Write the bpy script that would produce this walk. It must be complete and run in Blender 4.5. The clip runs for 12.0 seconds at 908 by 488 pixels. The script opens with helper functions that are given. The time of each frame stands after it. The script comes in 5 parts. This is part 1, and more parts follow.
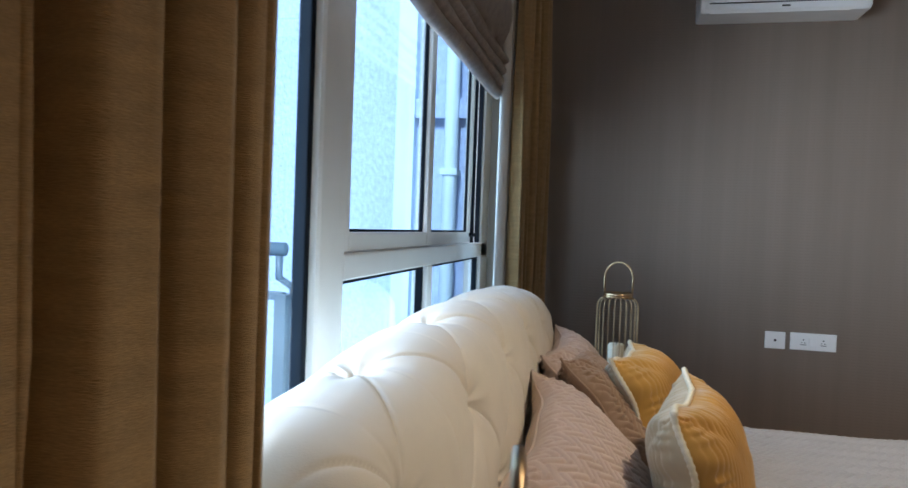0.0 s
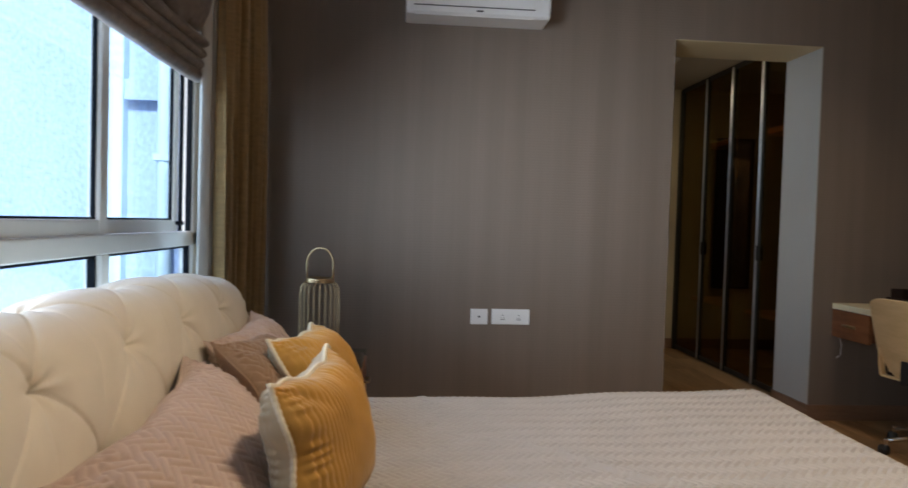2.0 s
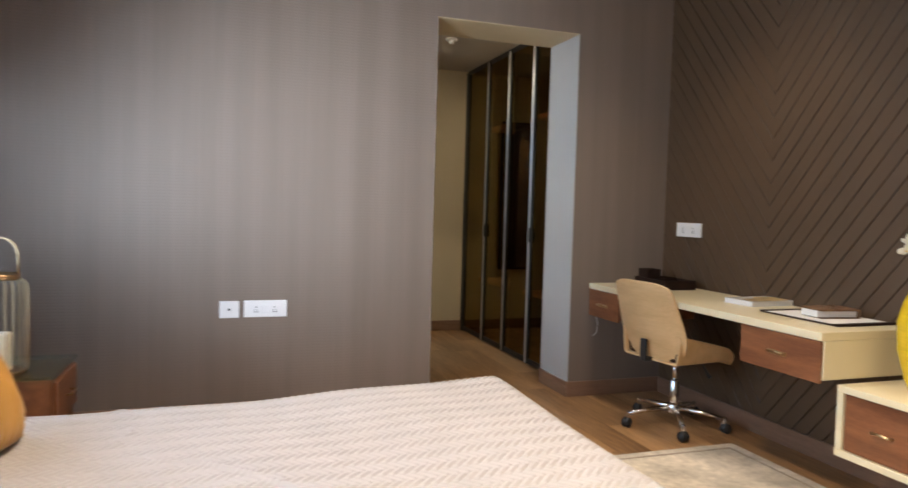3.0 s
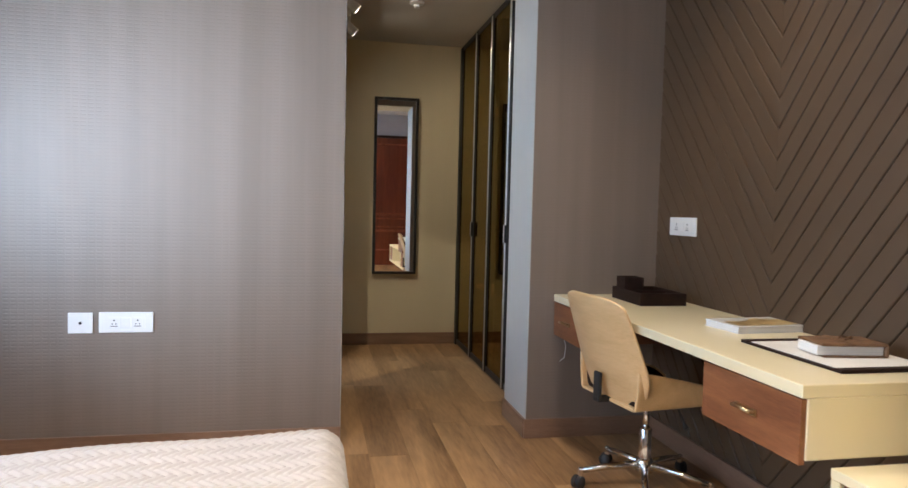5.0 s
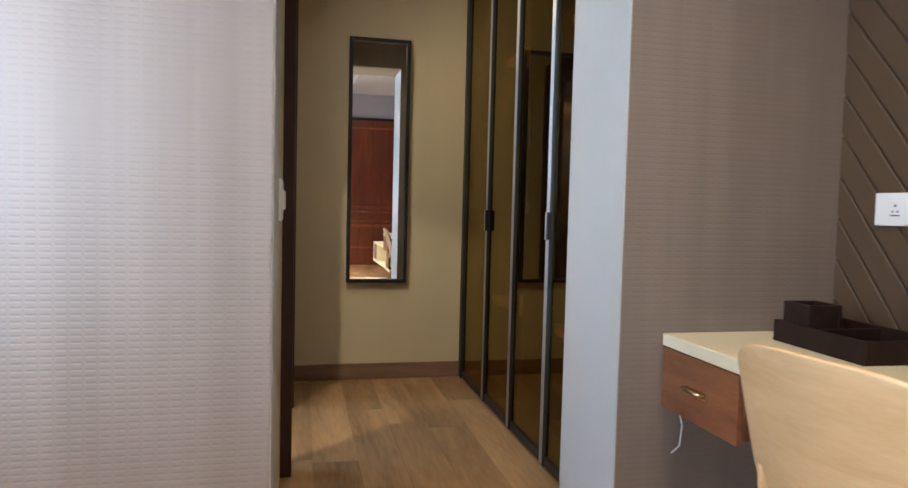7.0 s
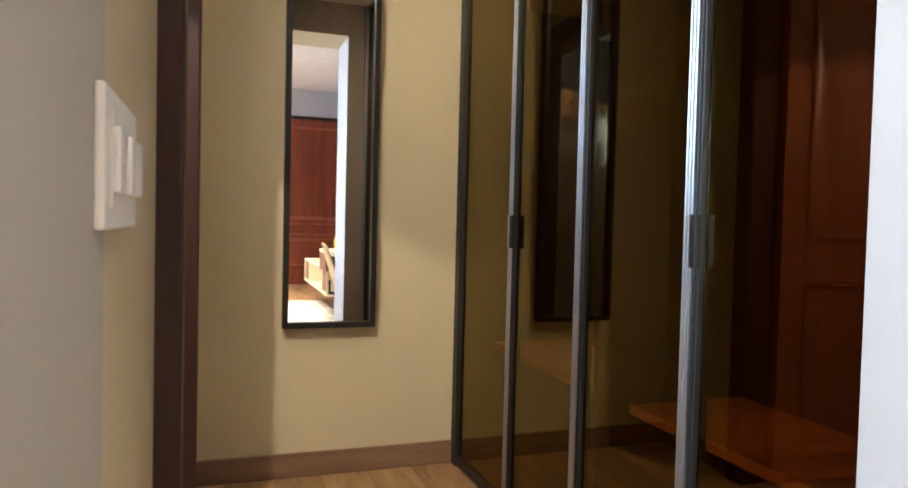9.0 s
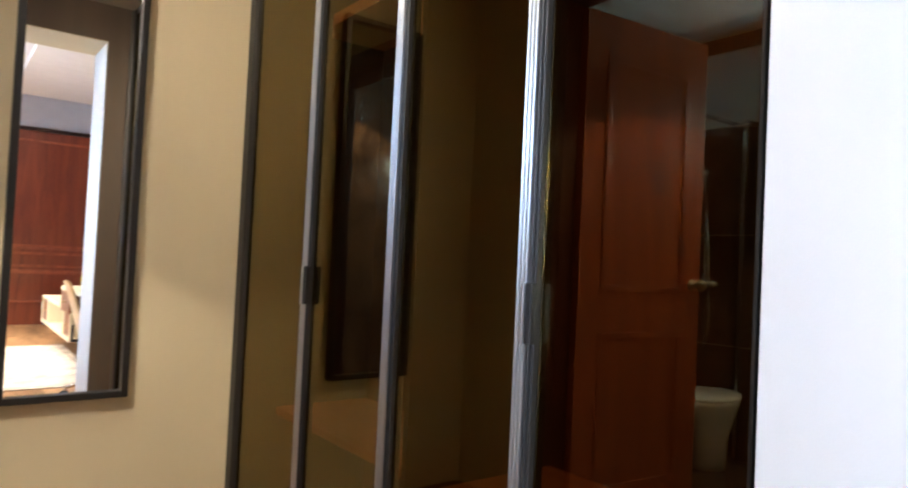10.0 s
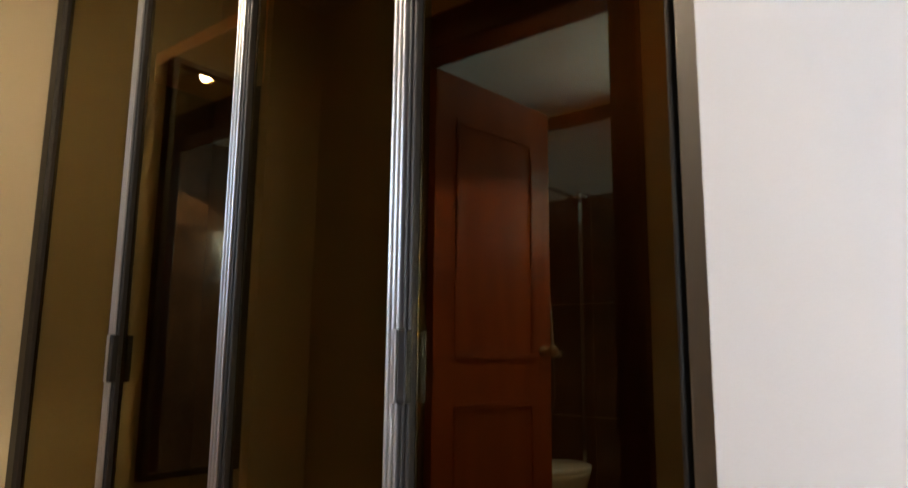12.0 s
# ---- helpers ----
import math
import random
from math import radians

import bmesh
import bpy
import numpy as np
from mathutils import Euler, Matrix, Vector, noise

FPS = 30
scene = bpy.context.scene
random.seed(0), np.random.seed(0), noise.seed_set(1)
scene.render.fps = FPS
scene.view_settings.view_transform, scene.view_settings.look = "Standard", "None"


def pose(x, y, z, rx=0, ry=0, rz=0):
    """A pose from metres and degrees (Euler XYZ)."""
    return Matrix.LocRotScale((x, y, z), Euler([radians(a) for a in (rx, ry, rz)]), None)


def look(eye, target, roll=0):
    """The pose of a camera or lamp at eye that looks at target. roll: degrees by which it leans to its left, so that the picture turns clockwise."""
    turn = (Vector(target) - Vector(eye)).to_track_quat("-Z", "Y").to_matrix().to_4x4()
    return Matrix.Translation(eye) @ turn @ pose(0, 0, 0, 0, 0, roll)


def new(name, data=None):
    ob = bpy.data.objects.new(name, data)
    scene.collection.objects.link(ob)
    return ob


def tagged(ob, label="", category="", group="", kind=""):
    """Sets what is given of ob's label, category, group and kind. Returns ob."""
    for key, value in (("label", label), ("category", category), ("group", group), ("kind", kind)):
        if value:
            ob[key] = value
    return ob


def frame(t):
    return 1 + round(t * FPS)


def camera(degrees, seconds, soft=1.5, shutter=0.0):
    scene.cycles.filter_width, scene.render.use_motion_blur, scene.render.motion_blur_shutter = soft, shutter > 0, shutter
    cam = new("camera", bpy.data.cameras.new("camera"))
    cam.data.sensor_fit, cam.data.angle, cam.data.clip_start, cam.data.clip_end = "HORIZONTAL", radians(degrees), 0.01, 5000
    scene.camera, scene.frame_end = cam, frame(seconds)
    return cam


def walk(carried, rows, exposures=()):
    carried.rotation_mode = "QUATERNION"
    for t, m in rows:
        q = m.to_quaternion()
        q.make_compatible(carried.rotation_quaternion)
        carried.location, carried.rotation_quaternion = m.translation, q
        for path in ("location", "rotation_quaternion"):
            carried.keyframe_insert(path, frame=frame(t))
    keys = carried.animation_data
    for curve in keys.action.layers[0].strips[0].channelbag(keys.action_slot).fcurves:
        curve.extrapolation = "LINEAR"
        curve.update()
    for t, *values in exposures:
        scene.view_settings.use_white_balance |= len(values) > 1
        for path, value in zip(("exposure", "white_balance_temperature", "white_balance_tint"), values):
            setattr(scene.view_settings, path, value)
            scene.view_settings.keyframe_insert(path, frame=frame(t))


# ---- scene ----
cam = camera(67.4, 12.0, shutter=0.3)
PATH = [
    (0, (0.373, 0.032, 1.181), (-0.073, 1.981, 1.13), 2.1),
    (0.5, (0.49, 0.021, 1.196), (0.127, 1.987, 1.122), 2.0),
    (1, (0.63, 0.0, 1.198), (0.389, 1.984, 1.121), 1.9),
    (1.5, (0.705, 0.002, 1.206), (0.65, 2.0, 1.135), 1.8),
    (2, (0.797, -0.011, 1.178), (0.953, 1.982, 1.119), 1.7),
    (2.5, (0.999, 0.026, 1.147), (1.379, 1.988, 1.089), 1.5),
    (3, (1.24, 0.156, 1.202), (1.886, 2.047, 1.103), 1.6),
    (3.2, (1.366, 0.207, 1.199), (2.071, 2.076, 1.097), 1.6),
    (4.8, (2.218, 0.655, 1.199), (2.685, 2.597, 1.098), 1.6),
    (5, (2.318, 0.761, 1.17), (2.717, 2.719, 1.071), 1.4),
    (5.5, (2.444, 1.085, 1.175), (2.803, 3.049, 1.066), 1.2),
    (6, (2.463, 1.499, 1.158), (2.855, 3.457, 1.043), 1.2),
    (6.5, (2.468, 1.909, 1.148), (2.888, 3.861, 1.033), 1.5),
    (6.7, (2.497, 2.075, 1.127), (2.923, 4.026, 1.013), 1.4),
    (8.6, (2.548, 3.613, 1.015), (3.128, 5.526, 0.961), 2.1),
    (9, (2.552, 3.791, 1.053), (3.204, 5.681, 0.989), 1.4),
    (9.5, (2.585, 3.981, 1.065), (3.503, 5.757, 1.049), 2.0),
    (10, (2.623, 4.078, 1.115), (3.836, 5.667, 1.168), 2.7),
    (10.5, (2.611, 4.092, 1.21), (3.997, 5.503, 1.505), 2.1),
    (11, (2.612, 4.099, 1.193), (4.034, 5.386, 1.758), 1.7),
    (11.3, (2.623, 4.128, 1.138), (4.068, 5.378, 1.728), 1.2),
    (11.5, (2.644, 4.148, 1.1), (4.107, 5.388, 1.666), 1.2),
    (12, (2.729, 4.272, 1.044), (4.266, 5.512, 1.363), 0.6),
]
EXPOSURES = [
    (0.0, 0.6, 5800, 10), (1.0, -0.1, 6250, 10), (1.5, 0.2, 6350, 12), (2.0, 0.6, 6350, 14), (2.5, 1.2, 6250, 15), (3.0, 1.8, 6150, 16),
    (5.0, 2.05, 5750, 14), (6.5, 2.4, 5700, 14), (8.5, 2.75, 6050, 16), (9.0, 3.3, 5800, 14), (9.5, 3.75, 5200, 14), (10.0, 3.4, 5750, 18),
    (10.5, 3.03, 6450, 20), (11.0, 2.75, 6600, 20), (11.5, 2.7, 6650, 20), (12.0, 2.85, 6700, 20),
]
walk(cam, [(t, look(eye, target, roll)) for t, eye, target, roll in PATH], EXPOSURES)
# ---------------------------------------------------------------- world, sun, large lights
world = bpy.data.worlds.new("world")
scene.world = world
world.use_nodes = True
wn = world.node_tree
sky = wn.nodes.new("ShaderNodeTexSky")
sky.sky_type, sky.sun_disc = "NISHITA", False
sky.sun_elevation, sky.sun_rotation = radians(43), radians(180)
sky.air_density, sky.dust_density = 1.0, 2.5
wn.links.new(sky.outputs[0], wn.nodes["Background"].inputs[0])
wn.nodes["Background"].inputs[1].default_value = 0.15


def lamp(name, kind, energy, colour, m, size=0.1, size_y=None, spot=None, blend=0.4, angle=None):
    d = bpy.data.lights.new(name, kind)
    d.energy, d.color = energy, colour
    if kind == "AREA":
        d.size = size
        if size_y:
            d.shape, d.size_y = "RECTANGLE", size_y
    elif kind == "SUN":
        d.angle = angle
    else:
        d.shadow_soft_size = size
        if kind == "SPOT":
            d.spot_size, d.spot_blend = radians(spot), blend
    ob = new(name, d)
    ob.matrix_basis = m
    return ob


SUN_DIR = Vector((0.0, 0.8, -0.75))
lamp("sun", "SUN", 5.0, (0.95, 0.98, 1.0), look((0, 0, 0), SUN_DIR), angle=radians(10))
# sky light standing in the window and balcony-door openings
window_sky = lamp("window_daylight", "AREA", 31, (0.81, 0.92, 1.0), look((-0.5, 2.3, 1.35), (1, 2.3, 1.2)), size=3.2, size_y=2.1)
window_sky.data.spread = radians(122)
door_sky = lamp("balcony_door_daylight", "AREA", 7, (0.84, 0.93, 1.0), look((-0.46, 1.0, 1.45), (1.65, 4.09, 1.35)), size=0.95, size_y=1.5)
door_sky.data.spread = radians(44)
# recessed ceiling lights of the bedroom
WARM, NEUTRAL = (1, 0.84, 0.57), (1, 0.80, 0.54)
DOWNLIGHTS = ((2.9, 0.2, 48, 90), (1.1, -0.9, 100, 90), (3.3, 3.1, 30, 96), (3.7, 1.4, 14, 90), (1.7, 1.5, 105, 104))
for lx, ly, e, cone in DOWNLIGHTS:
    lamp("ceiling_downlight_beam", "SPOT", e, NEUTRAL, look((lx, ly, 3.08), (lx, ly, 0)), size=0.14, spot=cone, blend=0.7)
# track spotlights of the passage
SPOTS = (((2.535, 5.8, 2.47), (3.35, 5.85, 1.75)), ((2.515, 5.22, 2.47), (3.4, 5.3, 1.75)))
for eye, aim in SPOTS:
    d = (Vector(aim) - Vector(eye)).normalized()
    lamp("track_spot_beam", "SPOT", 4.0, WARM, look(Vector(eye) + d * 0.075, aim), size=0.025, spot=122, blend=0.9)
# added bathroom ceiling lamp beside the door, brightens the open leaf; true source unknown
lamp("bathroom_fill_beam", "SPOT", 22, WARM, look((1.9, 4.80, 2.59), (1.9, 4.90, 0)), size=0.03, spot=108, blend=0.08)
# small frosted window of the bathroom
lamp("bathroom_daylight", "AREA", 5, (0.55, 0.78, 1.0), look((0.55, 5.6, 1.95), (1.5, 5.6, 1.7)), size=0.5, size_y=0.5)


# ---------------------------------------------------------------- materials
def mat(name, col, rough=0.6, metal=0.0, var=0.08, scale=6.0, stretch=(1, 1, 1), bump=0.0, bump_scale=60.0, ior=None, sheen=0.0, coat=0.0, fine=None, col2=None, relief=0.004):
    """A painted, woven or metal surface: colour varied at two scales, with relief."""
    m = bpy.data.materials.new(name)
    m.use_nodes = True
    nt = m.node_tree
    b = nt.nodes["Principled BSDF"]
    b.inputs["Roughness"].default_value, b.inputs["Metallic"].default_value = rough, metal
    if ior:
        b.inputs["IOR"].default_value = ior
    b.inputs["Sheen Weight"].default_value = sheen
    b.inputs["Coat Weight"].default_value = coat
    b.inputs["Coat Roughness"].default_value = 0.12
    tc = nt.nodes.new("ShaderNodeTexCoord")
    mp = nt.nodes.new("ShaderNodeMapping")
    mp.inputs["Scale"].default_value = stretch
    nt.links.new(tc.outputs["Object"], mp.inputs[0])
    n1 = nt.nodes.new("ShaderNodeTexNoise")
    n1.inputs["Scale"].default_value, n1.inputs["Detail"].default_value = scale, 6
    nt.links.new(mp.outputs[0], n1.inputs["Vector"])
    ramp = nt.nodes.new("ShaderNodeMix")
    ramp.data_type = "RGBA"
    lo = [c * (1 - var) for c in col]
    hi = col2 or [min(1, c * (1 + var)) for c in col]
    ramp.inputs[6].default_value, ramp.inputs[7].default_value = (*lo, 1), (*hi, 1)
    mr = nt.nodes.new("ShaderNodeMapRange")
    mr.inputs[1].default_value, mr.inputs[2].default_value = 0.3, 0.7
    nt.links.new(n1.outputs[0], mr.inputs[0])
    nt.links.new(mr.outputs[0], ramp.inputs[0])
    out = ramp.outputs[2]
    if fine:
        n3 = nt.nodes.new("ShaderNodeTexNoise")
        n3.inputs["Scale"].default_value, n3.inputs["Detail"].default_value = fine, 3
        nt.links.new(mp.outputs[0], n3.inputs["Vector"])
        mx = nt.nodes.new("ShaderNodeMix")
        mx.data_type, mx.blend_type = "RGBA", "MULTIPLY"
        mx.inputs[0].default_value = 0.5
        nt.links.new(out, mx.inputs[6])
        nt.links.new(n3.outputs[0], mx.inputs[7])
        gain = nt.nodes.new("ShaderNodeMix")
        gain.data_type, gain.blend_type = "RGBA", "MULTIPLY"
        gain.inputs[0].default_value, gain.inputs[7].default_value = 1.0, (1.33, 1.33, 1.33, 1)
        nt.links.new(mx.outputs[2], gain.inputs[6])
        out = gain.outputs[2]
    nt.links.new(out, b.inputs["Base Color"])
    if bump:
        n2 = nt.nodes.new("ShaderNodeTexNoise")
        n2.inputs["Scale"].default_value, n2.inputs["Detail"].default_value = bump_scale, 4
        nt.links.new(mp.outputs[0], n2.inputs["Vector"])
        bp = nt.nodes.new("ShaderNodeBump")
        bp.inputs["Strength"].default_value, bp.inputs["Distance"].default_value = bump, relief
        nt.links.new(n2.outputs[0], bp.inputs["Height"])
        nt.links.new(bp.outputs[0], b.inputs["Normal"])
    return m


def wood(name, dark, light, along="y", rough=0.4, ring=9.0, per_piece=True, coat=0.0):
    """Timber with long grain along one axis, fine pores and a tone of its own for each board."""
    m = bpy.data.materials.new(name)
    m.use_nodes = True
    nt = m.node_tree
    b = nt.nodes["Principled BSDF"]
    b.inputs["Roughness"].default_value = rough
    b.inputs["Coat Weight"].default_value = coat
    tc, mp = nt.nodes.new("ShaderNodeTexCoord"), nt.nodes.new("ShaderNodeMapping")
    mp.inputs["Scale"].default_value = [0.12 if a == along else 1.0 for a in "xyz"]
    nt.links.new(tc.outputs["Object"], mp.inputs[0])
    info = nt.nodes.new("ShaderNodeObjectInfo")
    shift = nt.nodes.new("ShaderNodeVectorMath")
    shift.operation = "MULTIPLY_ADD"
    shift.inputs[1].default_value = (1, 1, 1)
    off = nt.nodes.new("ShaderNodeVectorMath")
    off.operation = "SCALE"
    off.inputs[0].default_value = (7.3, 5.1, 3.7)
    nt.links.new(info.outputs["Random"], off.inputs["Scale"])
    nt.links.new(mp.outputs[0], shift.inputs[0])
    nt.links.new(off.outputs[0], shift.inputs[2])
    n1 = nt.nodes.new("ShaderNodeTexNoise")
    n1.inputs["Scale"].default_value, n1.inputs["Detail"].default_value, n1.inputs["Distortion"].default_value = ring, 7, 0.9
    nt.links.new(shift.outputs[0], n1.inputs["Vector"])
    n2 = nt.nodes.new("ShaderNodeTexNoise")
    n2.inputs["Scale"].default_value, n2.inputs["Detail"].default_value = ring * 16, 3
    nt.links.new(shift.outputs[0], n2.inputs["Vector"])
    add = nt.nodes.new("ShaderNodeMath")
    add.operation = "MULTIPLY_ADD"
    add.inputs[1].default_value = 0.35
    nt.links.new(n2.outputs[0], add.inputs[0])
    nt.links.new(n1.outputs[0], add.inputs[2])
    tone = nt.nodes.new("ShaderNodeMath")
    tone.operation = "MULTIPLY_ADD"
    tone.inputs[1].default_value = 0.07 if per_piece else 0.0
    nt.links.new(info.outputs["Random"], tone.inputs[0])
    nt.links.new(add.outputs[0], tone.inputs[2])
    mr = nt.nodes.new("ShaderNodeMapRange")
    mr.inputs[1].default_value, mr.inputs[2].default_value = 0.45, 1.0
    nt.links.new(tone.outputs[0], mr.inputs[0])
    mix = nt.nodes.new("ShaderNodeMix")
    mix.data_type = "RGBA"
    mix.inputs[6].default_value, mix.inputs[7].default_value = (*dark, 1), (*light, 1)
    nt.links.new(mr.outputs[0], mix.inputs[0])
    nt.links.new(mix.outputs[2], b.inputs["Base Color"])
    bp = nt.nodes.new("ShaderNodeBump")
    bp.inputs["Strength"].default_value, bp.inputs["Distance"].default_value = 0.15, 0.002
    nt.links.new(n2.outputs[0], bp.inputs["Height"])
    nt.links.new(bp.outputs[0], b.inputs["Normal"])
    return m


def wallpaper_material():
    """Satin wallpaper embossed with rows of short dashes in vertical bands."""
    m = bpy.data.materials.new("embossed_wallpaper")
    m.use_nodes = True
    nt = m.node_tree
    b = nt.nodes["Principled BSDF"]
    tc = nt.nodes.new("ShaderNodeTexCoord")
    sep = nt.nodes.new("ShaderNodeSeparateXYZ")
    nt.links.new(tc.outputs["Object"], sep.inputs[0])

    def mth(op, a, c=None, d=None):
        n = nt.nodes.new("ShaderNodeMath")
        n.operation = op
        for i, v in enumerate((a, c, d)):
            if v is None:
                continue
            if isinstance(v, (int, float)):
                n.inputs[i].default_value = v
            else:
                nt.links.new(v, n.inputs[i])
        return n.outputs[0]

    x, z = sep.outputs[0], sep.outputs[2]
    col = mth("FRACT", mth("DIVIDE", x, 0.032))
    row = mth("FRACT", mth("DIVIDE", z, 0.0165))
    in_col = mth("MULTIPLY", mth("GREATER_THAN", col, 0.16), mth("LESS_THAN", col, 0.90))
    dash = mth("MULTIPLY", in_col, mth("MAXIMUM", mth("SUBTRACT", 1.0, mth("DIVIDE", mth("ABSOLUTE", mth("SUBTRACT", row, 0.5)), 0.26)), 0.0))
    band = nt.nodes.new("ShaderNodeTexNoise")
    band.inputs["Scale"].default_value, band.inputs["Detail"].default_value = 9.0, 4
    mp = nt.nodes.new("ShaderNodeMapping")
    mp.inputs["Scale"].default_value = (1, 1, 0.04)
    nt.links.new(tc.outputs["Object"], mp.inputs[0])
    nt.links.new(mp.outputs[0], band.inputs["Vector"])
    bandf = nt.nodes.new("ShaderNodeMapRange")
    bandf.inputs[1].default_value, bandf.inputs[2].default_value = 0.35, 0.65
    nt.links.new(band.outputs[0], bandf.inputs[0])
    mix = nt.nodes.new("ShaderNodeMix")
    mix.data_type = "RGBA"
    mix.inputs[6].default_value, mix.inputs[7].default_value = (0.174, 0.134, 0.103, 1), (0.206, 0.161, 0.126, 1)
    nt.links.new(bandf.outputs[0], mix.inputs[0])
    mix2 = nt.nodes.new("ShaderNodeMix")
    mix2.data_type = "RGBA"
    mix2.inputs[7].default_value = (0.135, 0.100, 0.072, 1)
    nt.links.new(mth("MULTIPLY", dash, mth("MULTIPLY_ADD", bandf.outputs[0], 0.20, 0.02)), mix2.inputs[0])
    nt.links.new(mix.outputs[2], mix2.inputs[6])
    nt.links.new(mix2.outputs[2], b.inputs["Base Color"])
    nt.links.new(mth("MULTIPLY_ADD", bandf.outputs[0], 0.08, 0.44), b.inputs["Roughness"])
    b.inputs["IOR"].default_value = 1.6
    bp = nt.nodes.new("ShaderNodeBump")
    bp.inputs["Strength"].default_value, bp.inputs["Distance"].default_value = 0.33, 0.0016
    nt.links.new(mth("MULTIPLY", dash, -1.0), bp.inputs["Height"])
    nt.links.new(bp.outputs[0], b.inputs["Normal"])
    return m


def glass_material(name, tint, gloss=(1, 1, 1), f0=0.04, rough=0.0):
    """Clear or tinted sheet glass: see-through straight on, mirror-like at a slant."""
    m = bpy.data.materials.new(name)
    m.use_nodes = True
    nt = m.node_tree
    nt.nodes.remove(nt.nodes["Principled BSDF"])
    tr, gl, lw, mx = (nt.nodes.new("ShaderNode" + k) for k in ("BsdfTransparent", "BsdfGlossy", "LayerWeight", "MixShader"))
    tr.inputs[0].default_value, gl.inputs[0].default_value = (*tint, 1), (*gloss, 1)
    gl.inputs["Roughness"].default_value = rough
    lw.inputs[0].default_value = 0.5
    pw, sc = nt.nodes.new("ShaderNodeMath"), nt.nodes.new("ShaderNodeMath")
    pw.operation, sc.operation = "POWER", "MULTIPLY_ADD"
    pw.inputs[1].default_value = 5
    sc.inputs[1].default_value, sc.inputs[2].default_value = 0.85 - f0, f0
    nt.links.new(lw.outputs["Facing"], pw.inputs[0])
    nt.links.new(pw.outputs[0], sc.inputs[0])
    nt.links.new(sc.outputs[0], mx.inputs[0])
    nt.links.new(tr.outputs[0], mx.inputs[1])
    nt.links.new(gl.outputs[0], mx.inputs[2])
    nt.links.new(mx.outputs[0], nt.nodes["Material Output"].inputs[0])
    return m


def glow(name, col, strength):
    m = bpy.data.materials.new(name)
    m.use_nodes = True
    b = m.node_tree.nodes["Principled BSDF"]
    b.inputs["Emission Color"].default_value, b.inputs["Emission Strength"].default_value = (*col, 1), strength
    return m


PAPER = wallpaper_material()
CHEVRON = mat("brown_chevron_paint", (0.088, 0.052, 0.026), 0.58, var=0.05, bump=0.05, bump_scale=200)
GROOVE = mat("groove_backing", (0.045, 0.028, 0.017), 0.7)
CREAM_WALL = mat("passage_cream_paint", (0.60, 0.515, 0.335), 0.62, var=0.05, scale=2.5, stretch=(1, 1, 0.1), bump=0.08, bump_scale=300)
WHITE_WALL = mat("jamb_white_paint", (0.46, 0.45, 0.42), 0.55, var=0.03, scale=2, bump=0.06, bump_scale=300)
CEIL = mat("ceiling_white", (0.80, 0.79, 0.77), 0.7, var=0.03, bump=0.05, bump_scale=250)
GREY_WALL = mat("grey_wall", (0.42, 0.41, 0.42), 0.6, var=0.04, bump=0.05)
OAK = wood("oak_floorboard", (0.135, 0.068, 0.027), (0.54, 0.325, 0.152), "y", rough=0.42, ring=4)
SKIRT = wood("oak_skirting", (0.16, 0.088, 0.05), (0.30, 0.18, 0.115), "x", rough=0.42, ring=12)
SKIRT_Y = wood("oak_skirting_lengthwise", (0.16, 0.088, 0.05), (0.30, 0.18, 0.115), "y", rough=0.42, ring=12)
WALNUT = wood("walnut_veneer", (0.125, 0.043, 0.018), (0.30, 0.122, 0.050), "y", rough=0.36, ring=14)
REDWOOD = wood("red_polished_wood", (0.17, 0.036, 0.014), (0.40, 0.11, 0.042), "z", rough=0.3, ring=8, coat=0.4)
DEEPRED = wood("deep_red_polished_wood", (0.10, 0.018, 0.008), (0.25, 0.058, 0.022), "z", rough=0.3, ring=8, coat=0.4)
# red wood darkened throughout: shade on the near jamb, put into colour
FRAMEWOOD = wood("shaded_red_frame_wood", (0.020, 0.005, 0.003), (0.056, 0.014, 0.007), "z", rough=0.5, ring=14)
DARKWOOD = wood("dark_door_frame_wood", (0.016, 0.005, 0.003), (0.045, 0.014, 0.008), "z", rough=0.35, ring=14)
BEECH = wood("bent_beech_ply", (0.58, 0.375, 0.175), (0.78, 0.55, 0.29), "y", rough=0.35, ring=9, coat=0.2)
UPVC = mat("white_upvc", (0.80, 0.80, 0.78), 0.35, var=0.02)
GASKET = mat("black_gasket", (0.006, 0.009, 0.014), 0.7, ior=1.2)
PANE = glass_material("window_glass", (0.82, 0.93, 1.0))
TINTED = glass_material("tinted_brown_glass", (0.60, 0.44, 0.26), (0.95, 0.84, 0.46), f0=0.095, rough=0.008)
MIRROR = mat("mirror_silver", (0.92, 0.93, 0.92), 0.01, 1.0, var=0.0)
BLACK = mat("black_lacquer", (0.005, 0.005, 0.005), 0.45, var=0.2)
ALU = mat("brushed_aluminium", (0.53, 0.52, 0.50), 0.36, 1.0, var=0.015, scale=40, stretch=(1, 1, 0.02))
# off-white lowered to stand for the weak light on the passage ceiling
PASSAGE_CEIL = mat("shaded_passage_ceiling", (0.46, 0.43, 0.385), 0.7, var=0.04, scale=3, bump=0.05, bump_scale=250)
ANODISED = mat("grey_anodised_post", (0.20, 0.195, 0.185), 0.4, 0.8, var=0.03, scale=40, stretch=(1, 1, 0.02))
